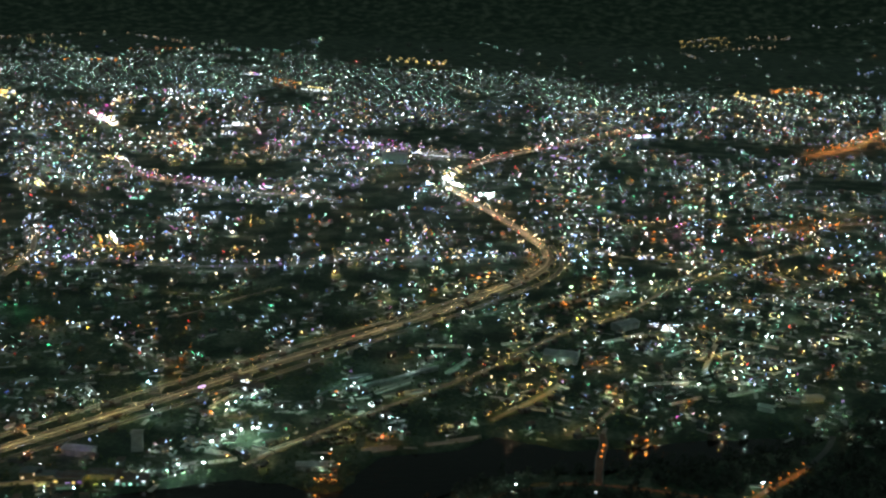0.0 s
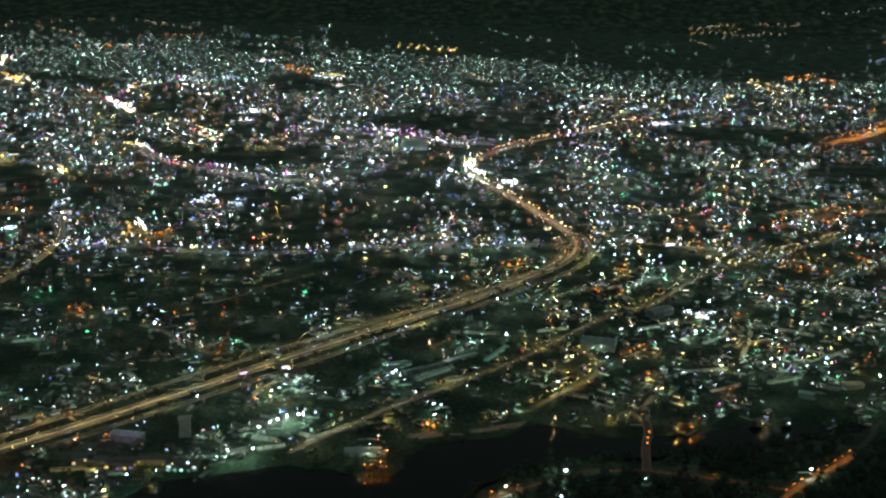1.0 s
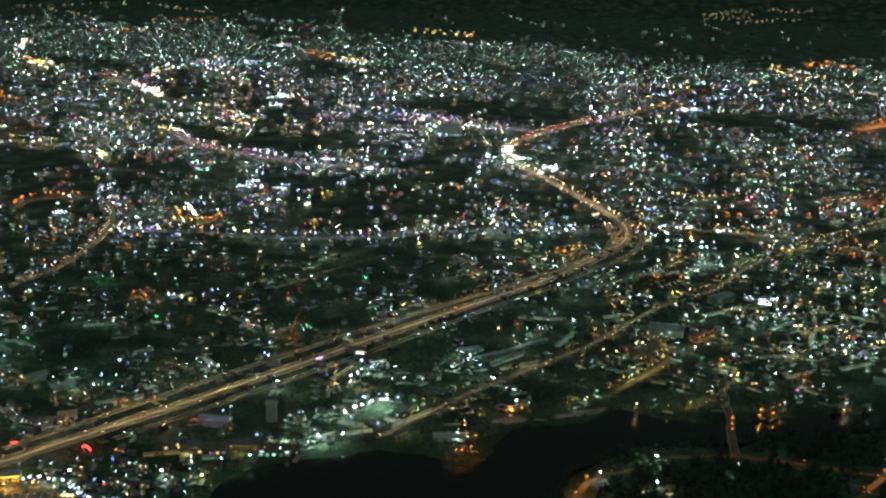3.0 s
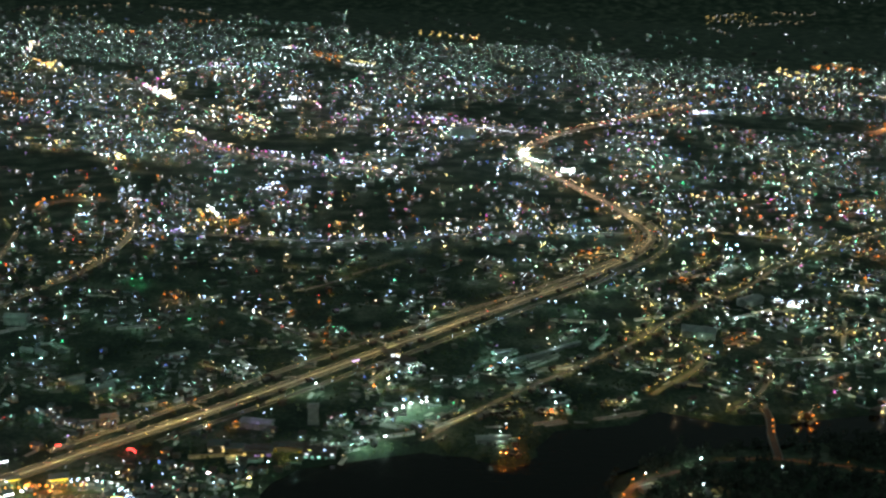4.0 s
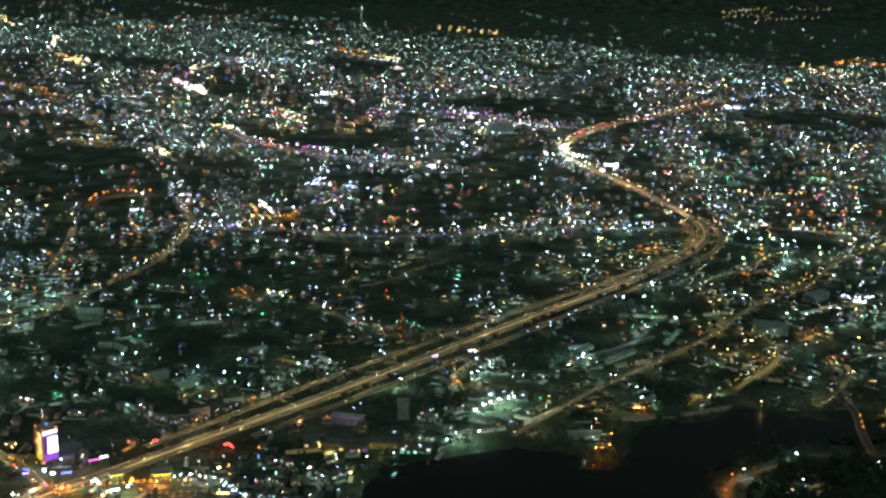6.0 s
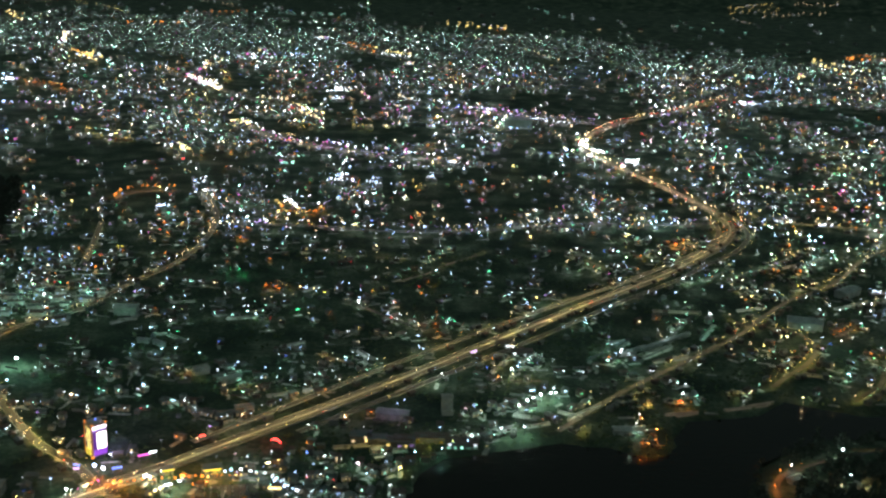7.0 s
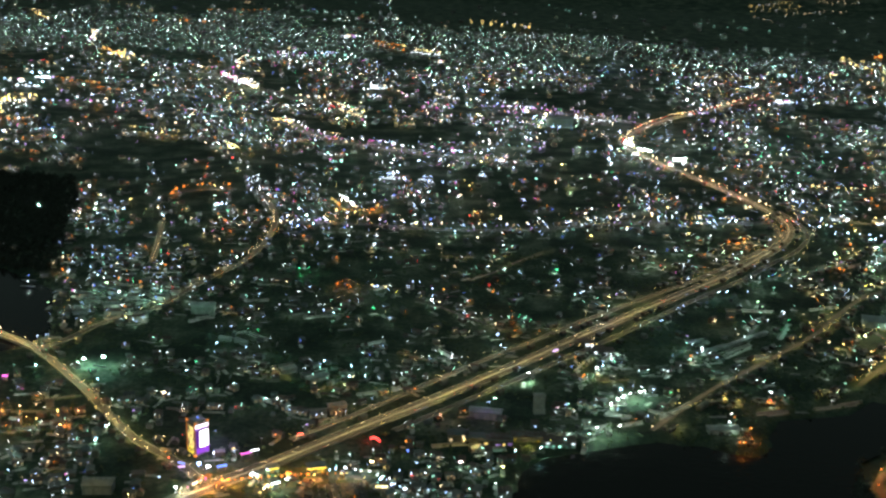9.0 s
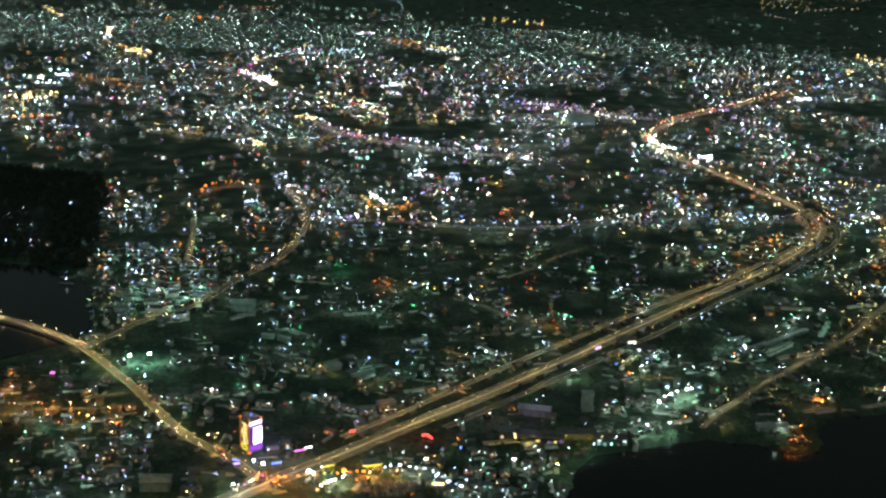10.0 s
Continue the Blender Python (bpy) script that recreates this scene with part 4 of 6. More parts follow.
for _a in ((777, 2691, 879, 2631, 12, "orange"), (690, 2612, 741, 2389, 10, "amber"), (-150, 3330, 16, 3195, 9, "amber"), (-1000, 3050, -840, 3120, 12, "orange"), (-880, 2300, -840, 2230, 10, "amber"), (-1030, 2640, -1000, 2500, 9, "warm")):
    light_string(*_a, 3.0, 1.7, "avenue_lights", "far avenue with warm lamps")
# lit streets and yards of the city
for _a in (
    (-971, 2416, -1009, 2568, 4, 'warm', 4.0),
    (-926, 2349, -844, 2204, 9, 'amber', 6.0),
    (-902, 1781, -870, 1795, 9, 'white', 9.0),
    (-912, 1904, -885, 1889, 5, 'white', 9.0),
    (-911, 1728, -902, 1730, 3, 'white', 7.0),
    (-822, 1513, -858, 1618, 6, 'amber', 7.0),
    (-860, 1628, -834, 1650, 9, 'warm', 8.0),
    (-835, 1478, -775, 1508, 14, 'orange', 5.0),
    (-851, 1875, -801, 1865, 8, 'orange', 2.0),
    (-782, 1815, -740, 1791, 8, 'orange', 3.0),
    (-696, 1613, -687, 1625, 3, 'violet', 6.0),
    (-630, 1424, -620, 1422, 2, 'white', 9.0),
    (-618, 1426, -559, 1404, 18, 'amber', 0.9),
    (-681, 1804, -668, 1794, 3, 'cool', 6.0),
    (-614, 2108, -604, 2281, 9, 'warm', 4.0),
):
    light_string(*_a[:6], _a[6] * 0.6, 0.0004 * _a[1] + 0.2, "avenue_lights", "row of %s lamps along a city street" % _a[5], 6.0)
for _a in (
    (-427, 1154, -421, 1172, 4, 'white', 5.0),
    (-651, 1233, -641, 1267, 6, 'warm', 2.0),
    (-697, 1186, -684, 1188, 5, 'warm', 2.0),
    (-582, 2328, -532, 2342, 7, 'violet', 4.0),
    (-519, 2335, -430, 2371, 9, 'mint', 4.0),
    (-385, 2634, -322, 2515, 8, 'orange', 4.0),
    (-303, 2474, -242, 2435, 10, 'white', 6.0),
    (-352, 1884, -329, 1890, 5, 'white', 9.0),
    (-350, 1787, -329, 1792, 5, 'white', 9.0),
    (-431, 1782, -415, 1780, 3, 'warm', 6.0),
    (-400, 1689, -384, 1665, 4, 'red', 3.0),
    (-380, 1649, -341, 1575, 11, 'warm', 5.0),
    (-259, 1689, -229, 1684, 7, 'magenta', 3.0),
    (-298, 1665, -291, 1566, 6, 'amber', 2.0),
    (-289, 1542, -265, 1537, 6, 'amber', 2.0),
):
    light_string(*_a[:6], _a[6] * 0.6, 0.0004 * _a[1] + 0.2, "avenue_lights", "row of %s lamps along a city street" % _a[5], 6.0)
for _a in (
    (-380, 1431, -356, 1415, 6, 'orange', 3.0),
    (-448, 1509, -442, 1561, 4, 'amber', 7.0),
    (-242, 1855, -219, 1796, 5, 'warm', 4.0),
    (-292, 1204, -273, 1198, 6, 'white', 7.0),
    (-249, 1196, -236, 1187, 5, 'white', 6.0),
    (-186, 1231, -177, 1221, 4, 'white', 6.0),
    (-34, 1650, 13, 1622, 11, 'white', 5.0),
    (28, 2642, 78, 2463, 7, 'warm', 3.0),
    (-234, 1818, -207, 1791, 5, 'white', 5.0),
    (167, 1661, 187, 1628, 5, 'violet', 6.0),
    (316, 1862, 352, 1868, 8, 'cool', 6.0),
    (392, 2020, 449, 2045, 7, 'cool', 4.0),
    (641, 2246, 769, 2128, 18, 'warm', 3.0),
    (470, 1526, 485, 1528, 4, 'white', 7.0),
    (242, 2183, 345, 2204, 10, 'warm', 3.0),
):
    light_string(*_a[:6], _a[6] * 0.6, 0.0004 * _a[1] + 0.2, "avenue_lights", "row of %s lamps along a city street" % _a[5], 6.0)
for _a in (
    (171, 2039, 193, 2050, 3, 'green', 3.0),
    (-97, 1424, -105, 1388, 3, 'violet', 4.0),
    (294, 1554, 370, 1543, 9, 'mint', 2.0),
    (52, 1344, 85, 1324, 5, 'white', 3.0),
    (460, 1783, 475, 1703, 7, 'mint', 2.0),
):
    light_string(*_a[:6], _a[6] * 0.6, 0.0004 * _a[1] + 0.2, "avenue_lights", "row of %s lamps along a city street" % _a[5], 6.0)


# ---- floodlights ----
def flood_mast(colour, strength, tall, r, shine):
    root = empty("floodlight_mast", 0, 0, 0, 0, "tall floodlight mast with %s light over a yard" % colour, "floodlight", "floodlights")
    part("pole", rod(bmesh.new(), (0, 0, -0.2), (0, 0, tall), 0.16, 0.1), POLE, root)
    bar = part("crossbar", rod(bmesh.new(), (-0.7, 0, tall), (0.7, 0, tall), 0.07, 0.07, 5), STEEL, root)
    for k in (-1, 1):
        bm = box(bmesh.new(), k * r * 0.8, -0.2, tall + 0.1, r * 1.3, r * 0.8, r * 1.5, 0, r * 0.2)
        for f in bm.faces:
            f.normal_update()
            f.material_index = 1 if f.normal.z < -0.7 else 0
        part("lamp_head", bm, [lit(colour, strength), lit(shine, 700.0 if shine in ("mint", "fern") else 260.0)], bar, "bright %s floodlight" % colour)
    return root


def floods(places, colour, strength, tall, r, watts=0.0):
    r, strength = r * 0.43, round(strength * 0.75, 1)
    LAMPS.extend(p for p in places if p[1] < 1000)
    shine = colour if colour not in ("white", "cool") else "fern" if places[0][0] > -200 else "mint"
    first = flood_mast(colour, strength, tall, r, shine)
    for k, (x, y) in enumerate(p for p in places if not inside(*p, INLET) and not inside(*p, RIVER)):
        m = pose(x, y, 0.0, 0, 0, (k * 37) % 50 - 25)
        if k:
            copy_thing(first, m)
        else:
            first.matrix_basis = m
        if watts:
            pool_light(x, y - 1.6, watts * 0.6, "fern" if shine == "mint" and x > -200 else shine, tall - 0.4, 0.4)


floods([(-445, 650), (-434, 654)], "white", 44, 5.5, 1.3, 5000)
floods([(-127, 661), (23, 867), (-171, 649), (46, 558), (170, 735), (208, 741), (253, 821)], "white", 26, 5.2, 0.75, 3200)
floods([(-126, 605), (-121, 613), (-117, 617), (-112, 622), (-106, 625), (-103, 626)], "white", 34, 5, 0.8, 2600)
floods([(-138, 573), (-125, 576), (181, 567), (229, 803), (-53, 697), (180, 840), (-439, 1059)], "white", 22, 5, 0.7, 2400)
floods([(-418, 642), (-413, 643), (-407, 646), (-376, 715), (-342, 681), (-337, 697), (-325, 674), (-275, 676), (-271, 652), (-271, 637), (-262, 634), (-264, 704), (-247, 699), (-237, 671), (-232, 674), (-224, 677), (-212, 673), (-233, 636)], "white", 10, 5, 0.42)
floods([(-299, 866), (-188, 875), (-175, 871), (-163, 865), (-193, 609), (-86, 743), (-78, 753), (-68, 765), (-53, 782), (-47, 791), (-108, 793), (-103, 784)], "cool", 14, 5, 0.5)
floods([(-20, 743), (8, 763), (-57, 710), (-39, 666), (-37, 665), (-30, 649), (-26, 646), (-21, 645), (-101, 658), (-100, 679), (-244, 571), (-225, 582), (171, 667), (180, 664), (88, 551), (116, 680), (127, 718), (141, 712), (-153, 538)], "white", 12, 5, 0.45)
floods([(-524, 1028), (-483, 1009), (-444, 1056), (-433, 1055), (-137, 992), (-214, 981), (-373, 1002), (-487, 689), (-482, 691), (-405, 539), (-404, 556), (-442, 548), (-362, 500)], "cool", 12, 5, 0.6)
floods([(411, 1043), (346, 838), (313, 814), (327, 817), (284, 809), (290, 810), (169, 846), (173, 842), (184, 837), (189, 843), (193, 846)], "white", 14, 5, 0.55)
floods([(-639, 994), (-628, 1012), (-603, 1033), (-614, 953), (-618, 906), (-590, 904), (-552, 905), (-582, 857)], "white", 3.0, 4, 0.4)
floods([(101, 640), (135, 636), (122, 628), (-29, 618), (-23, 620), (-32, 616), (-225, 587), (66, 711), (73, 707), (-114, 588)], "orange", 7, 4, 0.5, 60)
floods([(-62, 561), (-51, 580), (-54, 566), (-59, 561), (-57, 594)], "orange", 6, 4, 0.7)
floods([(-479, 786), (-468, 799), (-442, 747), (-432, 796), (-477, 750), (-454, 780), (-436, 766)], "mint", 6, 4.5, 0.3, 1600)
floods([(-61, 588)], "white", 12, 4, 0.5, 400)
floods([(-430, 577), (-428, 562), (-474, 577), (-469, 581), (-456, 571), (-450, 565), (-492, 576), (-500, 599)], "orange", 6, 5, 0.5, 3200)
floods([(-375, 546), (-371, 548), (-371, 543), (161, 1065), (144, 988)], "amber", 6, 4, 0.45)
floods([(-338, 856), (-331, 858)], "green", 7, 5, 0.6, 800)
floods([(-474, 667), (-436, 634), (-372, 615)], "green", 3, 4, 0.45)
floods([(201, 1461), (196, 2067)], "green", 4, 6, 1.1)
floods([(-238, 3262), (119, 1313), (-200, 1037)], "red", 5, 6, 1.0)
floods([(-362, 521), (-60, 800), (108, 1060), (120, 1064), (112, 1055)], "red", 7, 5, 0.55)
floods([(266, 1204), (258, 1189), (-70, 1703), (-71, 1741)], "magenta", 8, 7, 1.2)
# the one at (132, 1089) is a blue lit sign, built as a mast
floods([(99, 2299), (132, 1089), (-355, 979), (-144, 1749)], "blue", 8, 7, 1.3)
floods([(8, 1440), (14, 1425), (20, 1402), (26, 1396), (12, 1456), (20, 1470), (30, 1388), (52, 1340), (60, 1338), (66, 1345)], "white", 24, 7, 1.9)
floods([(-572, 1936), (-585, 1955), (-560, 1918), (-600, 1975), (-545, 1895), (-610, 2000), (-375, 1660), (-360, 1635), (-890, 1640), (-880, 1660)], "warm", 10, 8, 1.6)
floods([(-318, 507), (-306, 499), (-345, 496), (-352, 492), (-311, 513), (-300, 503)], "white", 20, 4, 0.9, 350)
floods([(-868, 1650), (-874, 1666), (-860, 1692), (-845, 1686), (-835, 1681), (-881, 1638), (-890, 1622)], "amber", 8, 8, 1.9, 9000)
floods([(-930, 1935), (-917, 1938), (-904, 1941), (-887, 1806), (-874, 1826), (-945, 1852), (-962, 1800)], "cool", 10, 8, 1.7)
floods([(-3, 3109)], "orange", 14, 12, 3.2)
floods([(-444, 1542), (-483, 1354), (-485, 1346), (-88, 1289), (-250, 1000)], "amber", 12, 7, 1.2)
floods([(-517, 854), (-499, 842), (-487, 822), (-478, 909), (-471, 639), (-463, 940), (-448, 859), (-432, 849), (-392, 880), (-388, 890), (-379, 638), (-370, 685), (-367, 718), (-361, 761), (-359, 787), (-350, 679), (-347, 620), (-325, 599), (-308, 757), (-301, 751), (-298, 660), (-280, 636), (-280, 652), (-276, 814), (-268, 894), (-265, 807), (-242, 830), (-232, 813), (-186, 697), (-185, 541), (-183, 692), (-171, 546), (-123, 666), (-117, 628), (-69, 756), (-12, 827), (-6, 828), (10, 829), (55, 689), (71, 986), (78, 922), (84, 846), (88, 669), (92, 840), (93, 737)], "cool", 14, 5, 0.62)
floods([(104, 731), (109, 826), (121, 807), (126, 798), (146, 685), (150, 816), (156, 815), (161, 970), (167, 797), (175, 964), (179, 717), (181, 904), (192, 973), (195, 877), (201, 827), (217, 866), (240, 902), (258, 823), (276, 813), (284, 883), (291, 909), (325, 858), (330, 854), (341, 846)], "white", 14, 5, 0.62)
floods([(-603, 1026), (-21, 1039), (3, 1031), (16, 1037), (28, 1040), (34, 1047), (48, 1045), (55, 1048), (122, 1038), (131, 1035), (138, 1011), (140, 1060), (143, 1039), (151, 1015), (162, 1014), (170, 1011), (180, 1010), (301, 1161), (322, 1143), (373, 1192), (382, 1101), (389, 1107), (418, 1048), (427, 1278), (437, 1173), (440, 1145), (632, 1662)], "cool", 12, 6, 0.85)


# ---- unlit sheds and walls that catch the lamps' light ----
PALEWALLS = island_mat("limewashed_walls", [(0.26, 0.27, 0.24), (0.16, 0.16, 0.14), (0.34, 0.33, 0.29), (0.20, 0.22, 0.21), (0.12, 0.11, 0.10)])


def outbuildings(count):
    """Small sheds, yard walls and paved strips standing round the lamps."""
    q, rng = Quarter(), random.Random(91)
    pale, yard = q.slot(PALEWALLS), q.slot(CONCRETE)
    while count:
        x, y = rng.choice(LAMPS)
        a, d = rng.uniform(0, 6.283), rng.uniform(3.5, 13.0)
        x, y = x + d * math.cos(a), y + d * math.sin(a)
        count -= 1
        if on_road(x, y) or any(inside(x + i, y + j, w) for w in (INLET, RIVER) for i, j in ((4, 0), (-4, 0), (0, 4), (0, -4))):
            continue
        turn = radians(35 * noise.noise((x / 120, y / 120, 11.0)) + rng.choice((0, 90)) + rng.uniform(-8, 8))
        c, s, kind = math.cos(turn), math.sin(turn), rng.random()
        if kind < 0.5:
            sx, sy, sz = rng.uniform(2.2, 5.0), rng.uniform(1.8, 3.2), rng.uniform(1.6, 2.6)
            q.solid(x, y, -0.3, c, s, sx, sy, sz + 0.3, pale)
            q.solid(x, y, sz, c, s, sx + 0.4, sy + 0.4, 0.15, 1, rng.choice((0, 0.6, 0.9)))
        elif kind < 0.75:
            q.solid(x, y, -0.3, c, s, rng.uniform(4, 10), 0.25, rng.uniform(1.1, 1.9), pale)
        else:
            q.solid(x, y, -0.2, c, s, rng.uniform(4, 12), rng.uniform(1.2, 2.6), 0.3, yard)
    return q.done("outbuildings", "small unlit sheds, yard walls and paved strips", "sheds")


outbuildings(900)


# ---- lit halls, shops and signs ----
def lit_block(x, y, wide, tall, colour, strength, deep=8.0, turn=0.0):
    """A shop block whose glazed front glows."""
    wide, tall, rng = wide * 0.8, tall * 0.7, random.Random(int(x * 7 + y))
    root = empty("shop_block", x, y, max(0, height(x, y)), turn, "low shop building with a glowing %s front" % colour, "shop", "bright shops")
    wall = part("wall", box(bmesh.new(), 0, deep / 2, -0.5, wide, deep, tall + 0.9), PLASTER, root)
    part("roof", box(bmesh.new(), 0, deep / 2, tall + 0.4, wide + 0.8, deep + 0.8, 0.35, 0, 0.1), TILES, root)
    n = max(2, int(wide / 3.2))
    for k in range(n):
        w = wide / n
        if rng.random() < 0.3:
            continue
        power = strength * rng.choice((0.15, 0.4, 0.8, 1.5))
        tone = colour if rng.random() < 0.75 else rng.choice(("white", "warm", "cool", "violet"))
        part("shop_window", box(bmesh.new(), -wide / 2 + (k + 0.5) * w, -0.1, tall * rng.uniform(0.1, 0.4), w * rng.uniform(0.35, 0.8), 0.25, tall * rng.uniform(0.25, 0.5)), lit(tone, round(power, 1)), wall, "glowing shop window")
        if rng.random() < 0.4:
            part("shop_sign", box(bmesh.new(), -wide / 2 + (k + rng.uniform(0.3, 0.7)) * w, -0.3, tall * 0.8, w * 0.5, 0.3, tall * 0.3), lit(rng.choice((colour, "white", "warm", "magenta")), round(strength * 0.8, 1)), wall, "lit shop sign")
    return root


for _a in (
    (54, 1335, 24, 6, "white", 9), (62, 1362, 20, 5, "white", 8), (6, 1440, 10, 6, "white", 9), (14, 1392, 9, 6, "warm", 8), (17, 1462, 8, 6, "warm", 8), (-12, 1432, 7, 6, "cool", 9), (24, 1420, 9, 6, "white", 8),
    (-572, 1940, 40, 10, "white", 8), (-600, 1985, 26, 9, "warm", 7), (-545, 1890, 20, 8, "warm", 6), (-439, 1548, 12, 9, "amber", 8), (-483, 1360, 14, 6, "amber", 7), (-213, 1379, 9, 8, "white", 7), (344, 1895, 40, 7, "white", 7), (179, 1752, 24, 6, "violet", 7),
    (-338, 1930, 36, 7, "white", 6), (-339, 1830, 32, 7, "warm", 6), (-176, 1248, 16, 5, "cool", 6), (-273, 1212, 24, 6, "cool", 7), (-243, 1200, 16, 5, "cool", 7), (-125, 1702, 14, 6, "violet", 7), (-103, 1706, 12, 6, "cool", 7), (-157, 1330, 18, 5, "white", 6),
    (-930, 1860, 34, 8, "white", 7), (-900, 1922, 30, 8, "white", 7), (-868, 1650, 24, 14, "amber", 7), (-868, 1690, 36, 8, "amber", 6), (-842, 1674, 22, 8, "warm", 6), (-465, 2800, 44, 10, "white", 6), (-351, 1296, 20, 5, "mint", 3), (-623, 1428, 40, 4, "warm", 4),
    (-1025, 2620, 20, 22, "warm", 6), (-882, 2280, 50, 9, "amber", 6), (-60, 2200, 24, 7, "violet", 5), (240, 2060, 18, 8, "cool", 5), (440, 2250, 22, 8, "mint", 5), (560, 2300, 20, 8, "amber", 5), (-240, 2330, 40, 7, "warm", 5), (-560, 2480, 30, 7, "amber", 4),
    (150, 1160, 22, 4, "cool", 5), (170, 1085, 26, 3.5, "white", 7), (205, 1072, 20, 3.5, "cool", 6), (88, 1125, 12, 4, "warm", 6), (178, 845, 26, 3.5, "white", 10), 
    (-412, 1146, 14, 4, "white", 7), (-128, 712, 16, 3.2, "white", 3), (-118, 697, 18, 3.2, "white", 2.5), (-195, 556, 24, 4, "amber", 1.2), (-160, 556, 22, 4, "mint", 1.6), (-215, 560, 14, 5, "amber", 2),
):
    lit_block(*_a)


def hall(x, y, turn, sx, sy, sz, roof, label, door="steel"):
    root = empty("hall", x, y, 0, turn, label, "warehouse")
    wall = part("wall", box(bmesh.new(), 0, 0, -0.5, sx, sy, sz + 0.5, 0, 0.08), PALE_SHEET, root)
    roof_part = part("roof", gable(bmesh.new(), 0, 0, sz, sx, sy, sy * 0.14, 0.5), roof, root, "ridged sheet-metal roof")
    for k in (-0.28, 0.05, 0.33):
        part("loading_door", box(bmesh.new(), sx * k, -sy / 2 - 0.08, 0, 3.0, 0.2, min(3.2, sz * 0.8)), STEEL, wall)
    for k in range(5):
        part("ridge_vent", box(bmesh.new(), sx * (-0.36 + k * 0.18), 0, sz + sy * 0.14 - 0.1, 0.9, 0.9, 0.7, 0, 0.1), STEEL, roof_part)
    return root


hall(-390, 494, 4, 14, 8, 5, CONCRETE, "tan concrete hall at the road junction")
hall(-394, 758, 2, 16, 9, 6, PALE_SHEET, "pale sheet-metal warehouse at the suburb edge")
hall(-199, 594, -10, 18, 7, 4, PALE_SHEET, "long grey hall with violet-lit front beside the highway")
hall(-168, 602, 5, 6, 5, 11, CONCRETE, "unlit grey concrete block tower")
hall(-66, 582, 5, 17, 6, 3, PALE_SHEET, "pale floodlit hall at the waterside")
hall(-43, 710, 40, 26, 2.8, 2, PALE_SHEET, "long pale factory hall with ridged roof")
hall(-24, 724, 40, 32, 2.8, 2, PALE_SHEET, "long pale factory hall with ridged roof")
hall(-8, 738, 40, 28, 2.8, 2, PALE_SHEET, "long pale factory hall with ridged roof")
hall(92, 772, -15, 24, 14, 5, PALE_SHEET, "broad pale hall with a low roof")
hall(-368, 703, -10, 8, 3.2, 2.4, PALE_SHEET, "greenish sheet-metal shed among gardens")
hall(-357, 699, -38, 10, 3.2, 2.4, PALE_SHEET, "pale bent shed among gardens")
hall(-284, 598, 20, 10, 5, 3.2, PALE_SHEET, "shed with a curved bright roof beside the frontage road")
for _x, _y, _t, _w in ((-477, 772, 10, 11), (-466, 792, -15, 9), (-452, 783, 20, 12), (-440, 770, 5, 9), (-430, 784, -8, 10), (-478, 748, 12, 10), (-455, 750, 0, 12), (-434, 744, 15, 9), (-424, 801, -10, 8)):
    hall(_x, _y, _t, _w, _w * 0.55, 3.2, TILES, "small workshop hall in the lit industrial yard")
# unseen lamps added to brighten the industrial yard
for _x, _y in ((-472, 765), (-458, 776), (-440, 778), (-465, 742), (-440, 757), (-428, 790)):
    pool_light(_x, _y, 800, "mint", 7)
hall(150, 850, 40, 22, 10, 5, PALE_SHEET, "pale hall beside the floodlit yard")
hall(-300, 640, 40, 14, 5, 3.2, PALE_SHEET, "low sheet-metal shed among gardens")
hall(-320, 652, 35, 10, 5, 3, PALE_SHEET, "small sheet-metal shed among gardens")
# unseen lamps added to brighten the halls and sheds
for _x, _y, _w, _c in ((-282, 590, 800, "orange"), (-394, 750, 500, "mint"), (-199, 587, 500, "violet"), (-368, 690, 450, "mint"), (-30, 700, 300, "mint"), (-12, 722, 260, "mint"), (92, 760, 160, "mint"), (-390, 486, 260, "amber"), (-66, 574, 160, "fern"), (-58, 576, 40, "red"), (252, 698, 500, "amber"), (215, 678, 350, "mint"), (183, 664, 400, "fern"), (-310, 634, 450, "mint")):
    pool_light(_x, _y, _w, _c, 9)

for _k, (_x, _y) in enumerate([(-485, 784), (-478, 798), (-460, 763), (-448, 756), (-452, 796), (-429, 800), (-479, 752), (-435, 739)]):
    hall(_x, _y, (12, -20, 8, 30)[_k % 4], (9, 6, 11, 7)[_k % 4], (5, 6, 5, 7)[_k % 4], 3.2, TILES, "low sheet-roofed warehouse in the lit riverside village")

hall(-62, 1592, 4, 36, 14, 13, PALE_SHEET, "long slab building washed with pale green light")
# unseen lamps added for the green wash on the slab
for _x in (-76, -62, -48):
    pool_light(_x, 1576, 250, "fern", 8)
hall(12, 529, 35, 9, 4, 2.4, PALE_SHEET, "pale boathouse in the lit cove")
floods([(13, 540), (41, 530)], "white", 18, 4, 0.6, 400)
hall(44, 523, -50, 8, 3, 2.2, PALE_SHEET, "pale boathouse beside the black water")
for _x, _y, _w, _c in ((16, 534, 500, "fern"), (4, 536, 420, "orange"), (3, 522, 420, "orange"), (45, 519, 700, "sodium")):
    pool_light(_x, _y, _w, _c, 5)
hall(252, 704, 12, 12, 6, 3, PALE_SHEET, "pale shed under yellowish yard lamps")
hall(238, 701, -20, 8, 5, 3, TILES, "small shed under yellowish yard lamps")
hall(215, 685, -25, 9, 5, 3, PALE_SHEET, "dim pale shed near the inlet")


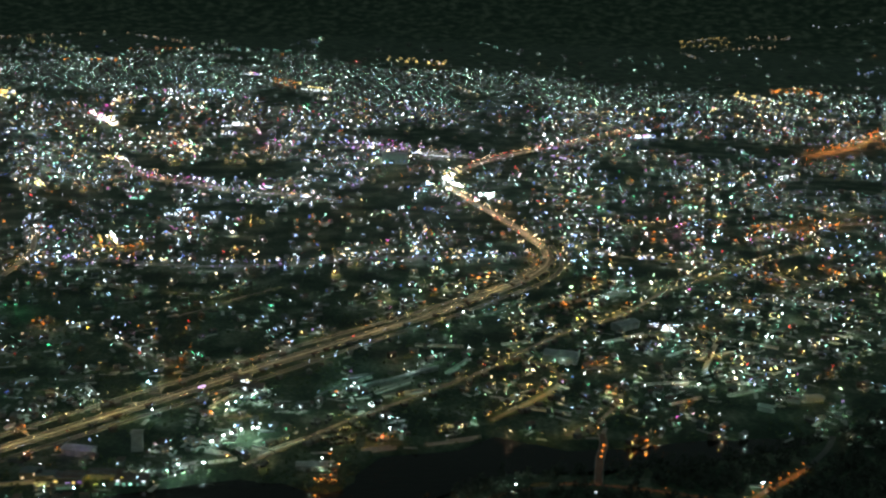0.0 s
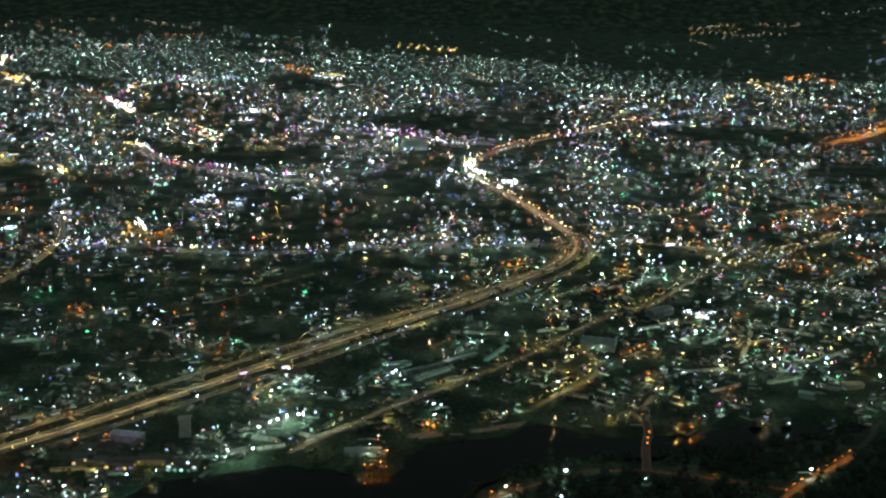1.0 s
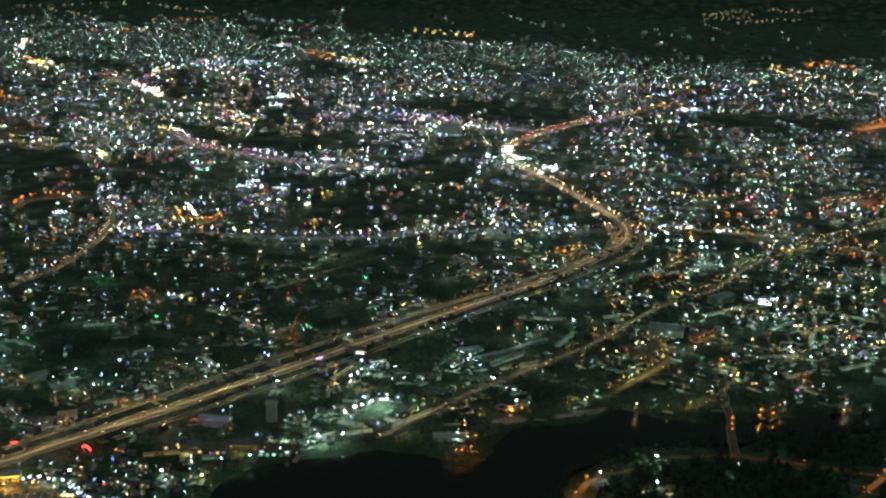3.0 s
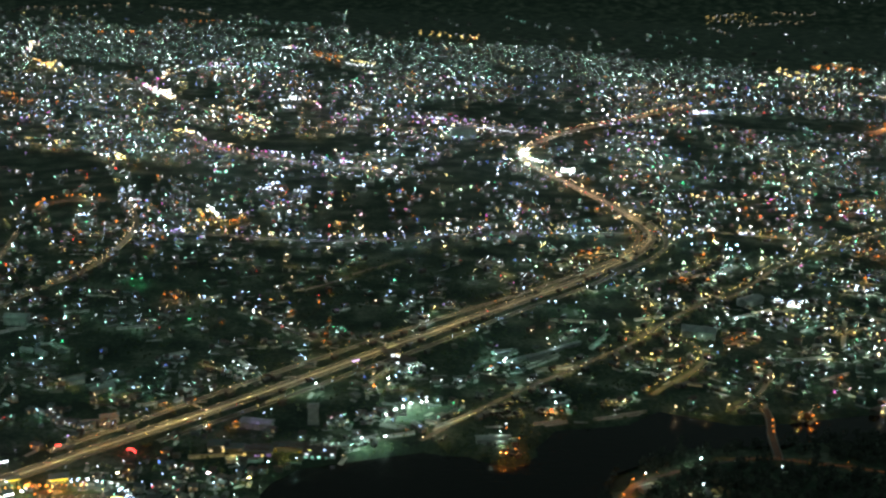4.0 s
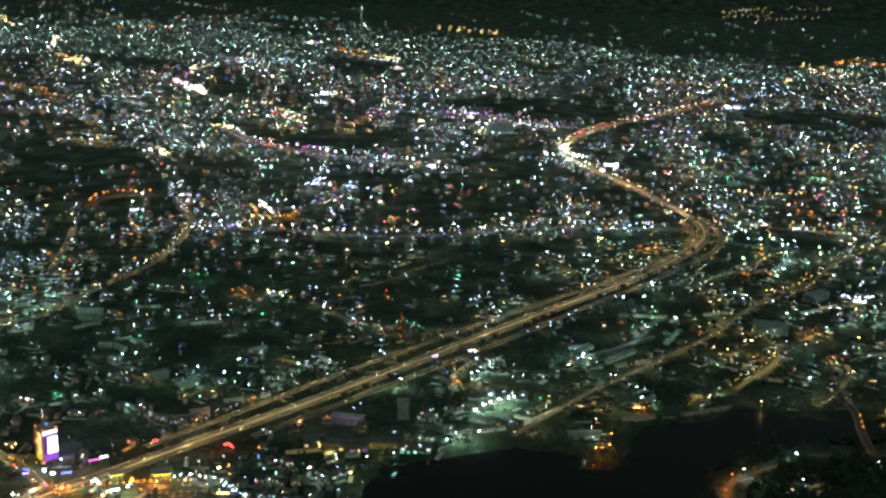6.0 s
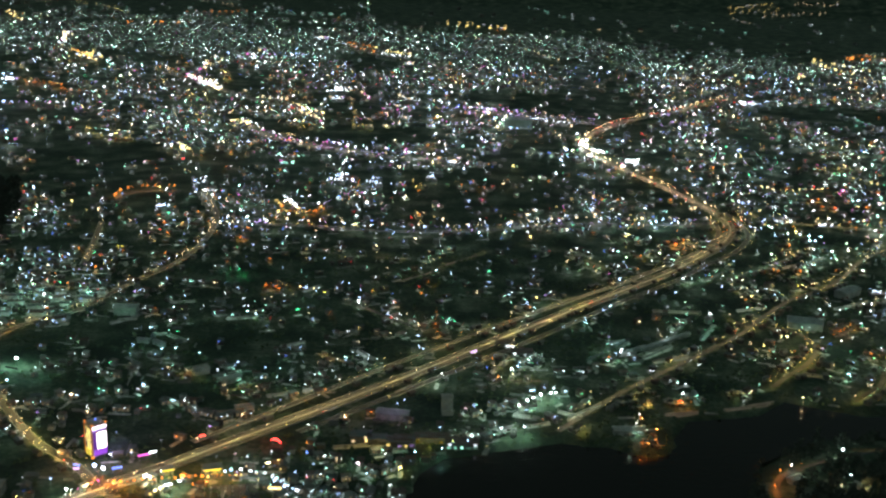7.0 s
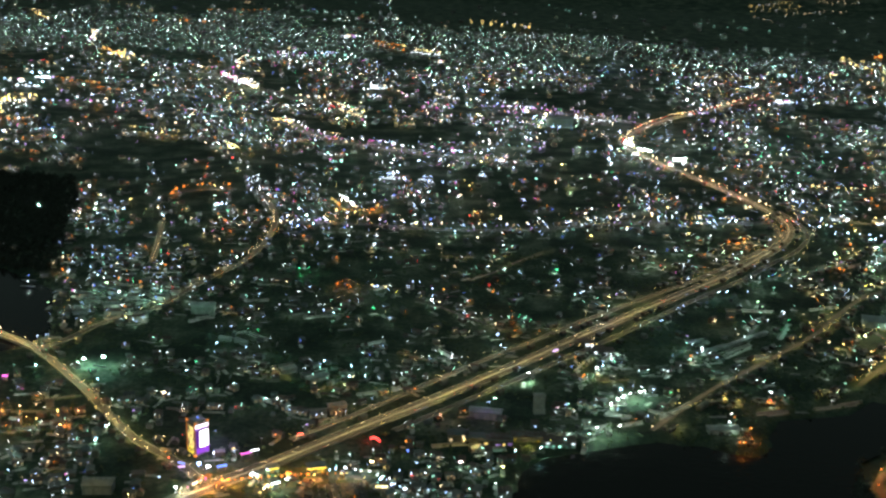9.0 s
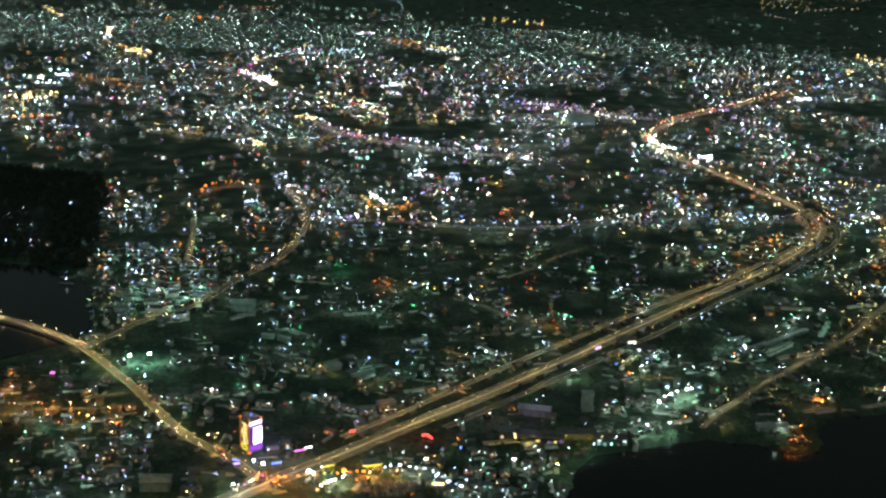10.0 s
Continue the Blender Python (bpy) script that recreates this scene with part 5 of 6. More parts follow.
def led_tower(x, y):
    """A corner tower with a lit screen on one face and neon frames on the other."""
    root = empty("screen_tower", x, y, 0, 45, "dark tower with a glowing white screen and yellow neon frames", "tower")
    w, tall = 8.0, 17.6
    part("body", box(bmesh.new(), 0, 0, -0.5, w, w, tall + 0.5, 0, 0.15), CONCRETE, root)
    part("crown", box(bmesh.new(), 0, 0, tall, w * 0.8, w * 0.8, 1.2, 0, 0.1), STEEL, root)
    f = -w / 2 - 0.15
    part("screen", box(bmesh.new(), 1.1, f, 4.4, w * 0.62, 0.3, 8.9), lit("screen", 4.0), root, "white-pink video screen")
    part("screen_frame", box(bmesh.new(), 1.1, f + 0.1, 4.1, w * 0.7, 0.2, 9.5), STEEL, root)
    part("top_sign", box(bmesh.new(), 0, f, 15.6, w * 0.96, 0.35, 1.3), lit("screen", 2.6), root, "white roof sign")
    part("top_glow", box(bmesh.new(), 0, f + 0.05, 14.5, w * 0.96, 0.25, 0.8), lit("violet", 0.9), root, "violet strip below the roof sign")
    part("violet_panel", box(bmesh.new(), 0.2, f, 0.8, w * 0.94, 0.25, 3.2), lit("purple", 0.9), root, "violet wash panel")
    part("violet_edge", box(bmesh.new(), -2.9, f, 4.3, w * 0.18, 0.25, 10.0), lit("purple", 0.35), root, "dim violet edge strip")
    for k, (z, h, off) in enumerate(((0.9, 2.9, 0.3), (4.5, 3.6, -0.2), (8.9, 2.6, 0.4), (12.3, 3.2, 0.0))):
        for a, b, c, d in ((off, 0, w * 0.5, 0.24), (off, h - 0.24, w * 0.5, 0.24), (off - w * 0.25, 0.24, 0.26, h - 0.48), (off + w * (0.25, 0.04, 0.25, -0.02)[k], 0.24, 0.26, h - 0.48), (off, h * 0.5, w * (0.0, 0.3, 0.42, 0.22)[k] + 0.2, 0.2)):
            part("neon_bar", box(bmesh.new(), f, a, z + b, 0.3, c, d), lit("amber" if k else "yellow", 1.5), root, "amber neon bar")
    for b in (-w * 0.47, w * 0.47):
        part("neon_edge", box(bmesh.new(), f, b, 0.6, 0.3, 0.12, tall - 1.0), lit("orange", 0.5), root, "thin orange neon edge")
    for a, b in ((f + 0.3, f + 0.3), (f + 0.3, -f - 0.3), (-f - 0.3, f + 0.3)):
        part("corner_lamp", ball(bmesh.new(), a, b, tall + 0.5, 0.5), lit("orange", 1.35), root)
    part("base_sign", box(bmesh.new(), f - 0.5, f - 0.5, 0.3, 1.3, 1.3, 0.5), lit("orange", 1.3), root)
    part("roof_lamp", ball(bmesh.new(), 0.4, 0.4, tall + 1.5, 0.5), lit("blue", 2.0), root, "blue roof lamp")
    return root


led_tower(-351.4, 539.5)
# unseen violet lamps added to imitate the glow round the tower
pool_light(-343, 530, 1500, "violet", 7)
pool_light(-341, 545, 1500, "violet", 3)
pool_light(-349, 552, 1200, "violet", 21)


def sign(name, x, y, z, turn, wide, tall, colour, strength, label, bend=0.0):
    """A neon sign on two posts, bowed by bend metres."""
    root = empty(name, x, y, 0, turn, label, "sign", "lit signs")
    n = 9
    line = [Vector((-wide / 2 + wide * k / (n - 1), 0, bend * (1 - (2 * k / (n - 1) - 1) ** 2))) for k in range(n)]
    bm, rings = bmesh.new(), []
    for p in line:
        rings.append([bm.verts.new(p + Vector((0, math.cos(k * math.pi / 3) * tall / 2, z + math.sin(k * math.pi / 3) * tall / 2))) for k in range(6)])
    for a, b in zip(rings, rings[1:]):
        for k in range(6):
            bm.faces.new((a[k], a[(k + 1) % 6], b[(k + 1) % 6], b[k]))
    bm.faces.new(rings[0])
    bm.faces.new(rings[-1][::-1])
    part("neon_tube", bm, lit(colour, strength), root)
    for k in (-0.4, 0.4):
        part("post", rod(bmesh.new(), (wide * k, 0.3, -0.2), (wide * k, 0.3, z), 0.12, 0.1), STEEL, root)
    return root


sign("neon_arch", -259.5, 553, 3.2, -30, 6.0, 0.8, "red", 5, "curved red neon arch over a forecourt", 1.2)
pool_light(-263, 557, 500, "red", 4)
sign("neon_sign", -325, 533, 3, 28, 6, 0.5, "magenta", 7, "slanting pink neon strip sign")
sign("neon_sign", -321, 536, 3.4, 28, 4, 0.45, "white", 7, "slanting white neon strip sign")
sign("neon_sign", -335, 519, 2.5, 25, 5, 0.7, "blue", 7, "blue neon strip sign by the junction")
sign("neon_sign", -356, 521, 2.5, -20, 4, 0.6, "blue", 6, "blue neon strip sign by the junction")
sign("neon_sign", -355, 517, 2.5, 10, 3, 0.6, "violet", 6, "violet neon strip sign by the junction")
sign("neon_sign", -347, 521, 2.5, 0, 1.2, 1.4, "cool", 10, "white lit sign below the tower")
sign("neon_sign", -342, 519, 2.0, 0, 1.6, 1.1, "white", 9, "white lit sign below the tower")
sign("neon_sign", -372, 497, 3.5, 0, 2.4, 0.7, "cool", 10, "pale blue lit sign on a shop")
sign("neon_sign", -372, 494, 2.0, 0, 2.4, 0.7, "cool", 9, "pale blue lit sign on a shop")
sign("neon_sign", -485, 626, 3, 0, 3, 0.9, "magenta", 6, "pink lit sign among houses")
sign("neon_sign", -253, 501, 3, 0, 6, 0.7, "amber", 4, "amber lit sign on a roof")
sign("neon_sign", -150, 693, 4, 42, 5, 0.8, "violet", 5, "violet lit panel beside the highway")
sign("neon_sign", -300, 558, 3, 20, 3, 0.6, "red", 5, "small red neon sign among trees")


def canopy(x, y, turn, sx, sy, colour, strength, label):
    """A forecourt roof on columns, with a glowing edge and lamps below."""
    root = empty("forecourt_canopy", x, y, 0, turn, label, "canopy", "forecourts")
    part("roof", box(bmesh.new(), 0, 0, 4.2, sx, sy, 0.7, 0, 0.08), PALE_SHEET, root)
    for a in (-0.35, 0.35):
        for b in (-0.3, 0.3):
            part("column", rod(bmesh.new(), (sx * a, sy * b, -0.2), (sx * a, sy * b, 4.2), 0.18, 0.18, 8), STEEL, root)
    part("fascia", box(bmesh.new(), 0, -sy / 2 - 0.08, 4.2, sx * 0.8, 0.16, 0.5), lit(colour, strength), root, "glowing fascia")
    part("ceiling_lamps", box(bmesh.new(), 0, 0, 4.05, sx * 0.7, sy * 0.6, 0.1), lit(colour, 14.0), root)
    part("kiosk", box(bmesh.new(), 0, sy * 0.2, 0, sx * 0.4, sy * 0.3, 2.8), PLASTER, root)
    return root


canopy(-287, 519, 20, 10, 7, "yellow", 1.6, "yellow-lit filling station canopy")
canopy(-309, 516, 25, 7, 5, "yellow", 1.6, "small yellow-lit forecourt canopy")
canopy(-315, 509, -40, 5, 4, "white", 8.0, "bright white forecourt canopy beside the junction")
canopy(-306, 501, 30, 5, 5, "white", 9.0, "bright white forecourt canopy beside the junction")
canopy(-345, 497, 55, 4, 3, "warm", 6.0, "bright white stall roof at the junction")
for _x, _y, _w, _c in ((-336, 506, 4200, "orange"), (-326, 501, 3600, "orange"), (-313, 505, 2600, "orange"), (-300, 510, 2600, "orange"), (-288, 509, 2200, "orange"), (-274, 512, 1800, "orange"), (-347, 491, 2600, "warm"), (-308, 497, 2600, "warm"), (-287, 513, 900, "amber"), (-277, 499, 700, "warm")):
    pool_light(_x, _y, _w, _c, 4.5)

# shore houses, their lit walls imitated by glowing fronts, and the glow of stalls at the junction
lit_block(-206, 557, 13, 5, "amber", 0.30, 7)
lit_block(-176, 562, 24, 4, "yellow", 0.16, 7)
lit_block(-192, 558, 12, 4.5, "cool", 0.10, 7)
for _x, _y, _w, _c in ((-205, 549, 900, "amber"), (-176, 553, 900, "amber"), (-342, 503, 2600, "orange"), (-334, 500, 1800, "orange"), (-300, 512, 1400, "orange"), (-290, 513, 900, "orange")):
    pool_light(_x, _y, _w, _c, 5)


# ---- lit yards, forecourts and bare strips of paving ----
def lit_strip(x0, y0, x1, y1, tone, watts, wide):
    """A streak of light: pale paving under an added unseen lamp, with a wall along it."""
    a, b = Vector((x0, y0, 0)), Vector((x1, y1, 0))
    if any(inside(v.x, v.y, w) for w in (INLET, RIVER) for v in (a, b)):
        return
    line = smooth_line([(x0, y0), (x1, y1)], 3.0)
    ob = tagged(part("yard", ribbon(bmesh.new(), line, wide / 2, -wide / 2, -0.3, 0.11), CONCRETE), "pale paved strip lit by low %s lamps" % tone, "yard", kind="structure")
    part("wall", ribbon(bmesh.new(), line, wide / 2 + 0.5, wide / 2 + 0.2, -0.3, 1.5), CONCRETE, ob)
    strip_light(line, watts, tone, 2.4, (b - a).length * 0.98)


RIVERSIDE_STRIPS = [(-274, 618, -261, 624, "fern", 2), (-253, 626, -248, 632, "white", 4), (-247, 637, -243, 641, "mint", 4), (-277, 700, -262, 710, "fern", 3), (-198, 628, -188, 640, "amber", 2), (-228, 700, -215, 680, "fern", 2), (-229, 552, -209, 557, "amber", 2.5), (-187, 565, -154, 572, "amber", 2.5), (-209, 548, -189, 552, "mint", 2), (-104, 608, -90, 601, "fern", 4), (-37, 697, -13, 722, "fern", 2.5), (-25, 694, -6, 703, "fern", 3), (-47, 713, -44, 696, "mint", 5), (-57, 725, -44, 730, "cool", 4), (10, 737, 26, 768, "mint", 3), (51, 802, 75, 811, "fern", 3)]
EASTSIDE_STRIPS = [(-14, 796, 22, 795, "amber", 1.2), (-40, 607, -23, 613, "tan", 1.5), (-4, 616, 25, 626, "tan", 1.0), (-452, 742, -428, 735, "warm", 4), (-489, 779, -482, 791, "fern", 5), (-444, 808, -420, 792, "fern", 4), (-478, 805, -471, 813, "leaf", 4), (-396, 743, -384, 748, "fern", 2.0), (-364, 715, -356, 719, "fern", 2.5), (-356, 718, -341, 705, "fern", 2.0), (-458, 737, -436, 751, "warm", 2), (-483, 749, -476, 760, "fern", 4), (128, 812, 163, 835, "fern", 4), (172, 784, 194, 802, "fern", 2.5), (192, 779, 228, 800, "amber", 3), (222, 829, 259, 808, "amber", 2)]
SUBURB_STRIPS = [(155, 689, 178, 703, "tan", 3), (244, 700, 262, 708, "fern", 4), (212, 686, 220, 681, "pale", 3), (321, 941, 355, 917, "tan", 2), (241, 777, 254, 763, "fern", 2), (255, 763, 276, 777, "fern", 2.5), (142, 930, 168, 958, "fern", 4), (112, 914, 139, 933, "orange", 2.5), (-139, 665, -125, 693, "fern", 4), (-137, 698, -109, 685, "mint", 3), (-97, 599, -75, 621, "fern", 5), (-39, 703, -13, 724, "fern", 2.5), (-32, 692, -14, 701, "fern", 2.5), (-52, 715, -41, 728, "mint", 3), (-50, 711, -41, 702, "mint", 4), (-9, 756, 7, 777, "mint", 3.5)]
GARDEN_STRIPS = [(-34, 606, -20, 612, "tan", 1.2), (12, 623, 30, 630, "tan", 1.2), (-140, 578, -129, 585, "white", 4), (-124, 585, -109, 591, "fern", 4), (-130, 601, -115, 597, "fern", 2.5), (62, 678, 88, 669, "amber", 1.5), (142, 724, 176, 732, "fern", 2), (197, 707, 224, 721, "leaf", 2.5), (217, 826, 191, 755, "amber", 1.0), (-399, 736, -386, 749, "pale", 2.0), (-331, 610, -310, 595, "white", 2.0), (-309, 591, -278, 597, "fern", 2.0), (-190, 747, -176, 760, "fern", 2.0), (-322, 751, -302, 758, "fern", 2), (-330, 655, -317, 665, "fern", 2), (-368, 784, -352, 788, "fern", 2)]
OUTER_STRIPS = [(-276, 819, -263, 835, "fern", 2.5)]
for _k, _row in enumerate(RIVERSIDE_STRIPS + EASTSIDE_STRIPS + SUBURB_STRIPS + GARDEN_STRIPS + OUTER_STRIPS):
    lit_strip(*_row, 0.9 if _row[4] == "tan" else (1.8, 2.4, 3.0)[_k % 3])


def stall_field(x, y, rx, ry, count, tone, watts, seed):
    """Made-up low stalls with pale awnings round a few hanging lamps, to texture a lit patch."""
    q, rng = Quarter(), random.Random(seed)
    pale = q.slot(PALEWALLS)
    for k in range(count):
        a, d = rng.uniform(0, 6.283), rng.random() ** 0.5
        u, v = x + rx * d * math.cos(a), y + ry * d * math.sin(a)
        if on_road(u, v) or any(inside(u + i, v + j, w) for w in (INLET, RIVER) for i, j in ((3, 0), (-3, 0), (0, 3), (0, -3))):
            continue
        turn = radians(rng.choice((48, -42)) + rng.uniform(-12, 12))
        c, s, h = math.cos(turn), math.sin(turn), rng.uniform(1.4, 2.2)
        sx, sy = rng.uniform(1.6, 4.2), rng.uniform(1.4, 2.4)
        q.solid(u, v, -0.3, c, s, sx * 0.8, sy * 0.8, h + 0.3, 0)
        q.solid(u, v, h, c, s, sx, sy, 0.14, pale)
        if k % 3 == 0:
            q.solid(u + 2.2, v - 1.4, -0.3, 1, 0, 0.12, 0.12, 2.9, q.slot(POLE))
            q.gem(u + 2.2, v - 1.5, 2.8, 0.16, 0.16, q.slot(lit(tone, 2.4, False)), 0.16, lit(tone, watts))
    return q.done("market_stalls", "crowded low stalls with pale awnings under %s lamps" % tone, "stalls")


for _a in ((-56, 632, 17, 17, 60, "amber", 420.0, 1), (-62, 648, 12, 8, 26, "leaf", 300.0, 2), (-31, 625, 8, 4, 18, "orange", 600.0, 3), (10, 638, 7, 8, 18, "amber", 260.0, 4), (-97, 586, 5, 6, 14, "amber", 700.0, 5),
           (-66, 584, 9, 6, 16, "fern", 700.0, 6), (60, 690, 9, 14, 26, "amber", 320.0, 7), (168, 742, 14, 12, 30, "warm", 320.0, 8), (-56, 570, 6, 8, 8, "orange", 120.0, 9), (-455, 775, 34, 24, 90, "leaf", 420.0, 10),
           (-120, 690, 16, 14, 40, "fern", 700.0, 11), (-150, 575, 20, 10, 30, "fern", 650.0, 12), (70, 850, 16, 14, 30, "fern", 360.0, 13), (118, 888, 18, 12, 30, "leaf", 300.0, 14), (-196, 562, 14, 5, 16, "amber", 420.0, 15)):
    stall_field(*_a)


# ---- cars ----
def car(x, y, turn, z=0.15, lamps=True):
    root = empty("car", x, y, z, turn, "small car on the lit road with lamps on", "car", "cars on the roads")
    bm = box(bmesh.new(), 0, 0, 0.3, 3.9, 1.65, 0.65, 0, 0.14)
    body = part("body", bm, CARPAINT, root)
    part("cabin", box(bmesh.new(), -0.2, 0, 0.95, 2.0, 1.45, 0.5, 0, 0.16), DARKGLASS, root)
    for a in (-1.2, 1.2):
        for b in (-0.75, 0.75):
            part("wheel", rod(bmesh.new(), (a, b - 0.1, 0.32), (a, b + 0.1, 0.32), 0.32, 0.32, 10), RUBBER, root)
    for b in (-0.5, 0.5):
        part("headlight", box(bmesh.new(), 1.93, b, 0.52, 0.2, 0.5, 0.3), lit("warm", 9.0), body, "lit headlight")
        part("tail_light", box(bmesh.new(), -1.93, b, 0.55, 0.2, 0.45, 0.25), lit("red", 3.0), body, "red tail light")
    return root


_first, _rng = None, random.Random(21)
for _line, _gap, _lanes in ((MAIN, 17, (2.0, 4.0, -2.0, -4.0)), (CROSSROAD, 13, (1.2, -1.2)), (NORTHROAD, 30, (1.4, -1.4)), (FRONTAGE, 60, (0.8,)), (SIDEROAD, 55, (1.3, -1.3)), (BRIDGE, 20, (2.0, -2.0))):
    for _p, _a, _n in along(_line, _gap, 5):
        if _rng.random() < 0.25 or _p.y > 1500:
            continue
        _s = _rng.choice(_lanes)
        _q = _p + _n * _s
        _m = pose(_q.x, _q.y, 0.31 if _line is BRIDGE else 0.15, 0, 0, _a + (180 if _s > 0 else 0)) @ Matrix.Scale(0.72, 4)
        if _first is None:
            _first = car(0, 0, 0)
            _first.matrix_basis = _m
        else:
            copy_thing(_first, _m)

_yard = new("car_park", bpy.data.meshes.new("car_park"))
_bm = box(bmesh.new(), 0, 0, -0.3, 34, 17, 0.4)
_bm.to_mesh(_yard.data)
_bm.free()
_yard.data.materials.append(ASPHALT)
_yard.matrix_basis = pose(-277, 500, 0, 0, 0, 10)
tagged(_yard, "asphalt car park with rows of parked cars", "car park", kind="structure")
_parked = None
for _i in range(9):
    for _j in range(4):
        if _rng.random() < 0.15:
            continue
        _m = pose(-277, 500, 0.1, 0, 0, 10) @ pose(-14 + _i * 3.5, -6 + _j * 4.0, 0, 0, 0, 90 + _rng.uniform(-3, 3)) @ Matrix.Scale(0.72, 4)
        if _parked is None:
            _parked = empty("parked_car", 0, 0, 0, 0, "parked car with its lamps off", "car", "cars in the car park")
            part("body", box(bmesh.new(), 0, 0, 0.3, 3.9, 1.65, 0.65, 0, 0.14), CARPAINT, _parked)
            part("cabin", box(bmesh.new(), -0.2, 0, 0.95, 2.0, 1.45, 0.5, 0, 0.16), DARKGLASS, _parked)
            for _a in (-1.2, 1.2):
                for _b in (-0.75, 0.75):
                    part("wheel", rod(bmesh.new(), (_a, _b - 0.1, 0.32), (_a, _b + 0.1, 0.32), 0.32, 0.32, 10), RUBBER, _parked)
            _parked.matrix_basis = _m
        else:
            copy_thing(_parked, _m)


# ---- trees ----
def tree(seed, tall, wide):
    """Trunk, limbs and a ragged crown of small leaf clumps."""
    rng = random.Random(seed)
    root = empty("tree", 0, 0, 0, 0, "dark broad-leaved tree with an uneven crown", "tree", "trees")
    bm = rod(bmesh.new(), (0, 0, -0.3), (0.1, 0, tall * 0.5), 0.26, 0.14, 6)
    for k in range(5):
        a = k * 1.3 + rng.random()
        rod(bm, (0.05, 0, tall * 0.38), (wide * 0.32 * math.cos(a), wide * 0.32 * math.sin(a), tall * rng.uniform(0.55, 0.8)), 0.1, 0.03, 4)
    part("trunk", bm, BARK, root)
    verts, faces = [], []
    lobes = [(rng.uniform(-0.3, 0.3) * wide, rng.uniform(-0.3, 0.3) * wide, tall * rng.uniform(0.5, 0.85), wide * rng.uniform(0.18, 0.32)) for _ in range(7)]
    for k in range(190):
        cx, cy, cz, r = rng.choice(lobes)
        d = Vector((rng.gauss(0, 1), rng.gauss(0, 1), rng.gauss(0, 0.8))).normalized() * r * rng.uniform(0.6, 1.1)
        c = Vector((cx, cy, cz)) + d
        u = Vector((rng.gauss(0, 1), rng.gauss(0, 1), rng.gauss(0, 1))).normalized()
        v = u.orthogonal().normalized()
        w, h = rng.uniform(0.3, 0.6), rng.uniform(0.25, 0.45)
        n = len(verts)
        verts += [tuple(c + u * w), tuple(c + v * h), tuple(c - u * w), tuple(c - v * h)]
        faces.append((n, n + 1, n + 2, n + 3))
    me = bpy.data.meshes.new("crown")
    me.from_pydata(verts, [], faces)
    me.materials.append(LEAF)
    shared("crown", me, root)
    return root


_kinds, _rng, _count = [], random.Random(5), 0
_spots = []
for _line, _side, _gap in ((MAIN, 8.5, 13), (MAIN, -9.0, 17), (SIDEROAD, -5.5, 26), (CROSSROAD, 7.5, 20)):
    for _p, _a, _n in along(_line, _gap, 6):
        if _p.y < 1000 and _rng.random() < 0.75:
            _q = _p + _n * (_side + _rng.uniform(-1, 1))
            _spots.append((_q.x, _q.y))
_hedge = len(_spots)
while len(_spots) < 280:
    _y = 470 + 480 * _rng.random() ** 1.2
    _lo, _hi = seen_side(_y)
    _x = _rng.uniform(_lo, _hi)
    if inside(_x, _y, RIVER) or inside(_x, _y, INLET) or inside(_x, _y, SOUTH) or on_road(_x, _y) or noise.noise((_x / 60, _y / 60, 1.5)) < -0.05:
        continue
    _spots.append((_x, _y))
for _k, (_x, _y) in enumerate(_spots):
    if inside(_x, _y, RIVER) or inside(_x, _y, INLET):
        continue
    _m = pose(_x, _y, 0, 0, 0, _rng.uniform(0, 360)) @ Matrix.Scale(_rng.uniform(0.4, 0.6) if _k < _hedge else _rng.uniform(0.6, 1.05), 4)
    if len(_kinds) < 4:
        _kinds.append(tree(_k + 3, (6.5, 8.0, 5.5, 7.2)[len(_kinds)], (5.5, 6.0, 5.0, 7.0)[len(_kinds)]))
        _kinds[-1].matrix_basis = _m
    else:
        copy_thing(_rng.choice(_kinds), _m)


# ---- scrub on the open ground ----
def scrub(count):
    """Low bushes over the near fields and gardens, joined: nobody could count them."""
    rng, verts, faces = random.Random(77), [], []
    while count:
        y = 465 + 560 * rng.random() ** 1.3
        lo, hi = seen_side(y)
        x = rng.uniform(lo, hi)
        if inside(x, y, RIVER) or inside(x, y, INLET) or inside(x, y, SOUTH) or on_road(x, y) or noise.noise((x / 25, y / 25, 8.5)) < -0.1:
            continue
        count -= 1
        for _ in range(rng.choice((1, 2, 3))):
            r, h = rng.uniform(0.4, 1.1), rng.uniform(0.6, 1.9)
            cx, cy, n = x + rng.uniform(-1, 1), y + rng.uniform(-1, 1), len(verts)
            k = 5
            verts += [(cx + r * rng.uniform(0.7, 1.2) * math.cos(a * 6.283 / k), cy + r * rng.uniform(0.7, 1.2) * math.sin(a * 6.283 / k), h * rng.uniform(0.1, 0.6)) for a in range(k)]
            verts += [(cx + rng.uniform(-0.3, 0.3), cy + rng.uniform(-0.3, 0.3), h), (cx, cy, -0.2)]
            faces += [(n + a, n + (a + 1) % k, n + k) for a in range(k)] + [(n + (a + 1) % k, n + a, n + k + 1) for a in range(k)]
    me = bpy.data.meshes.new("scrub")
    me.from_pydata(verts, [], faces)
    me.materials.append(LEAF)
    return tagged(new("scrub", me), "dark low bushes scattered over fields and gardens", "bushes", kind="stuff")


scrub(5200)


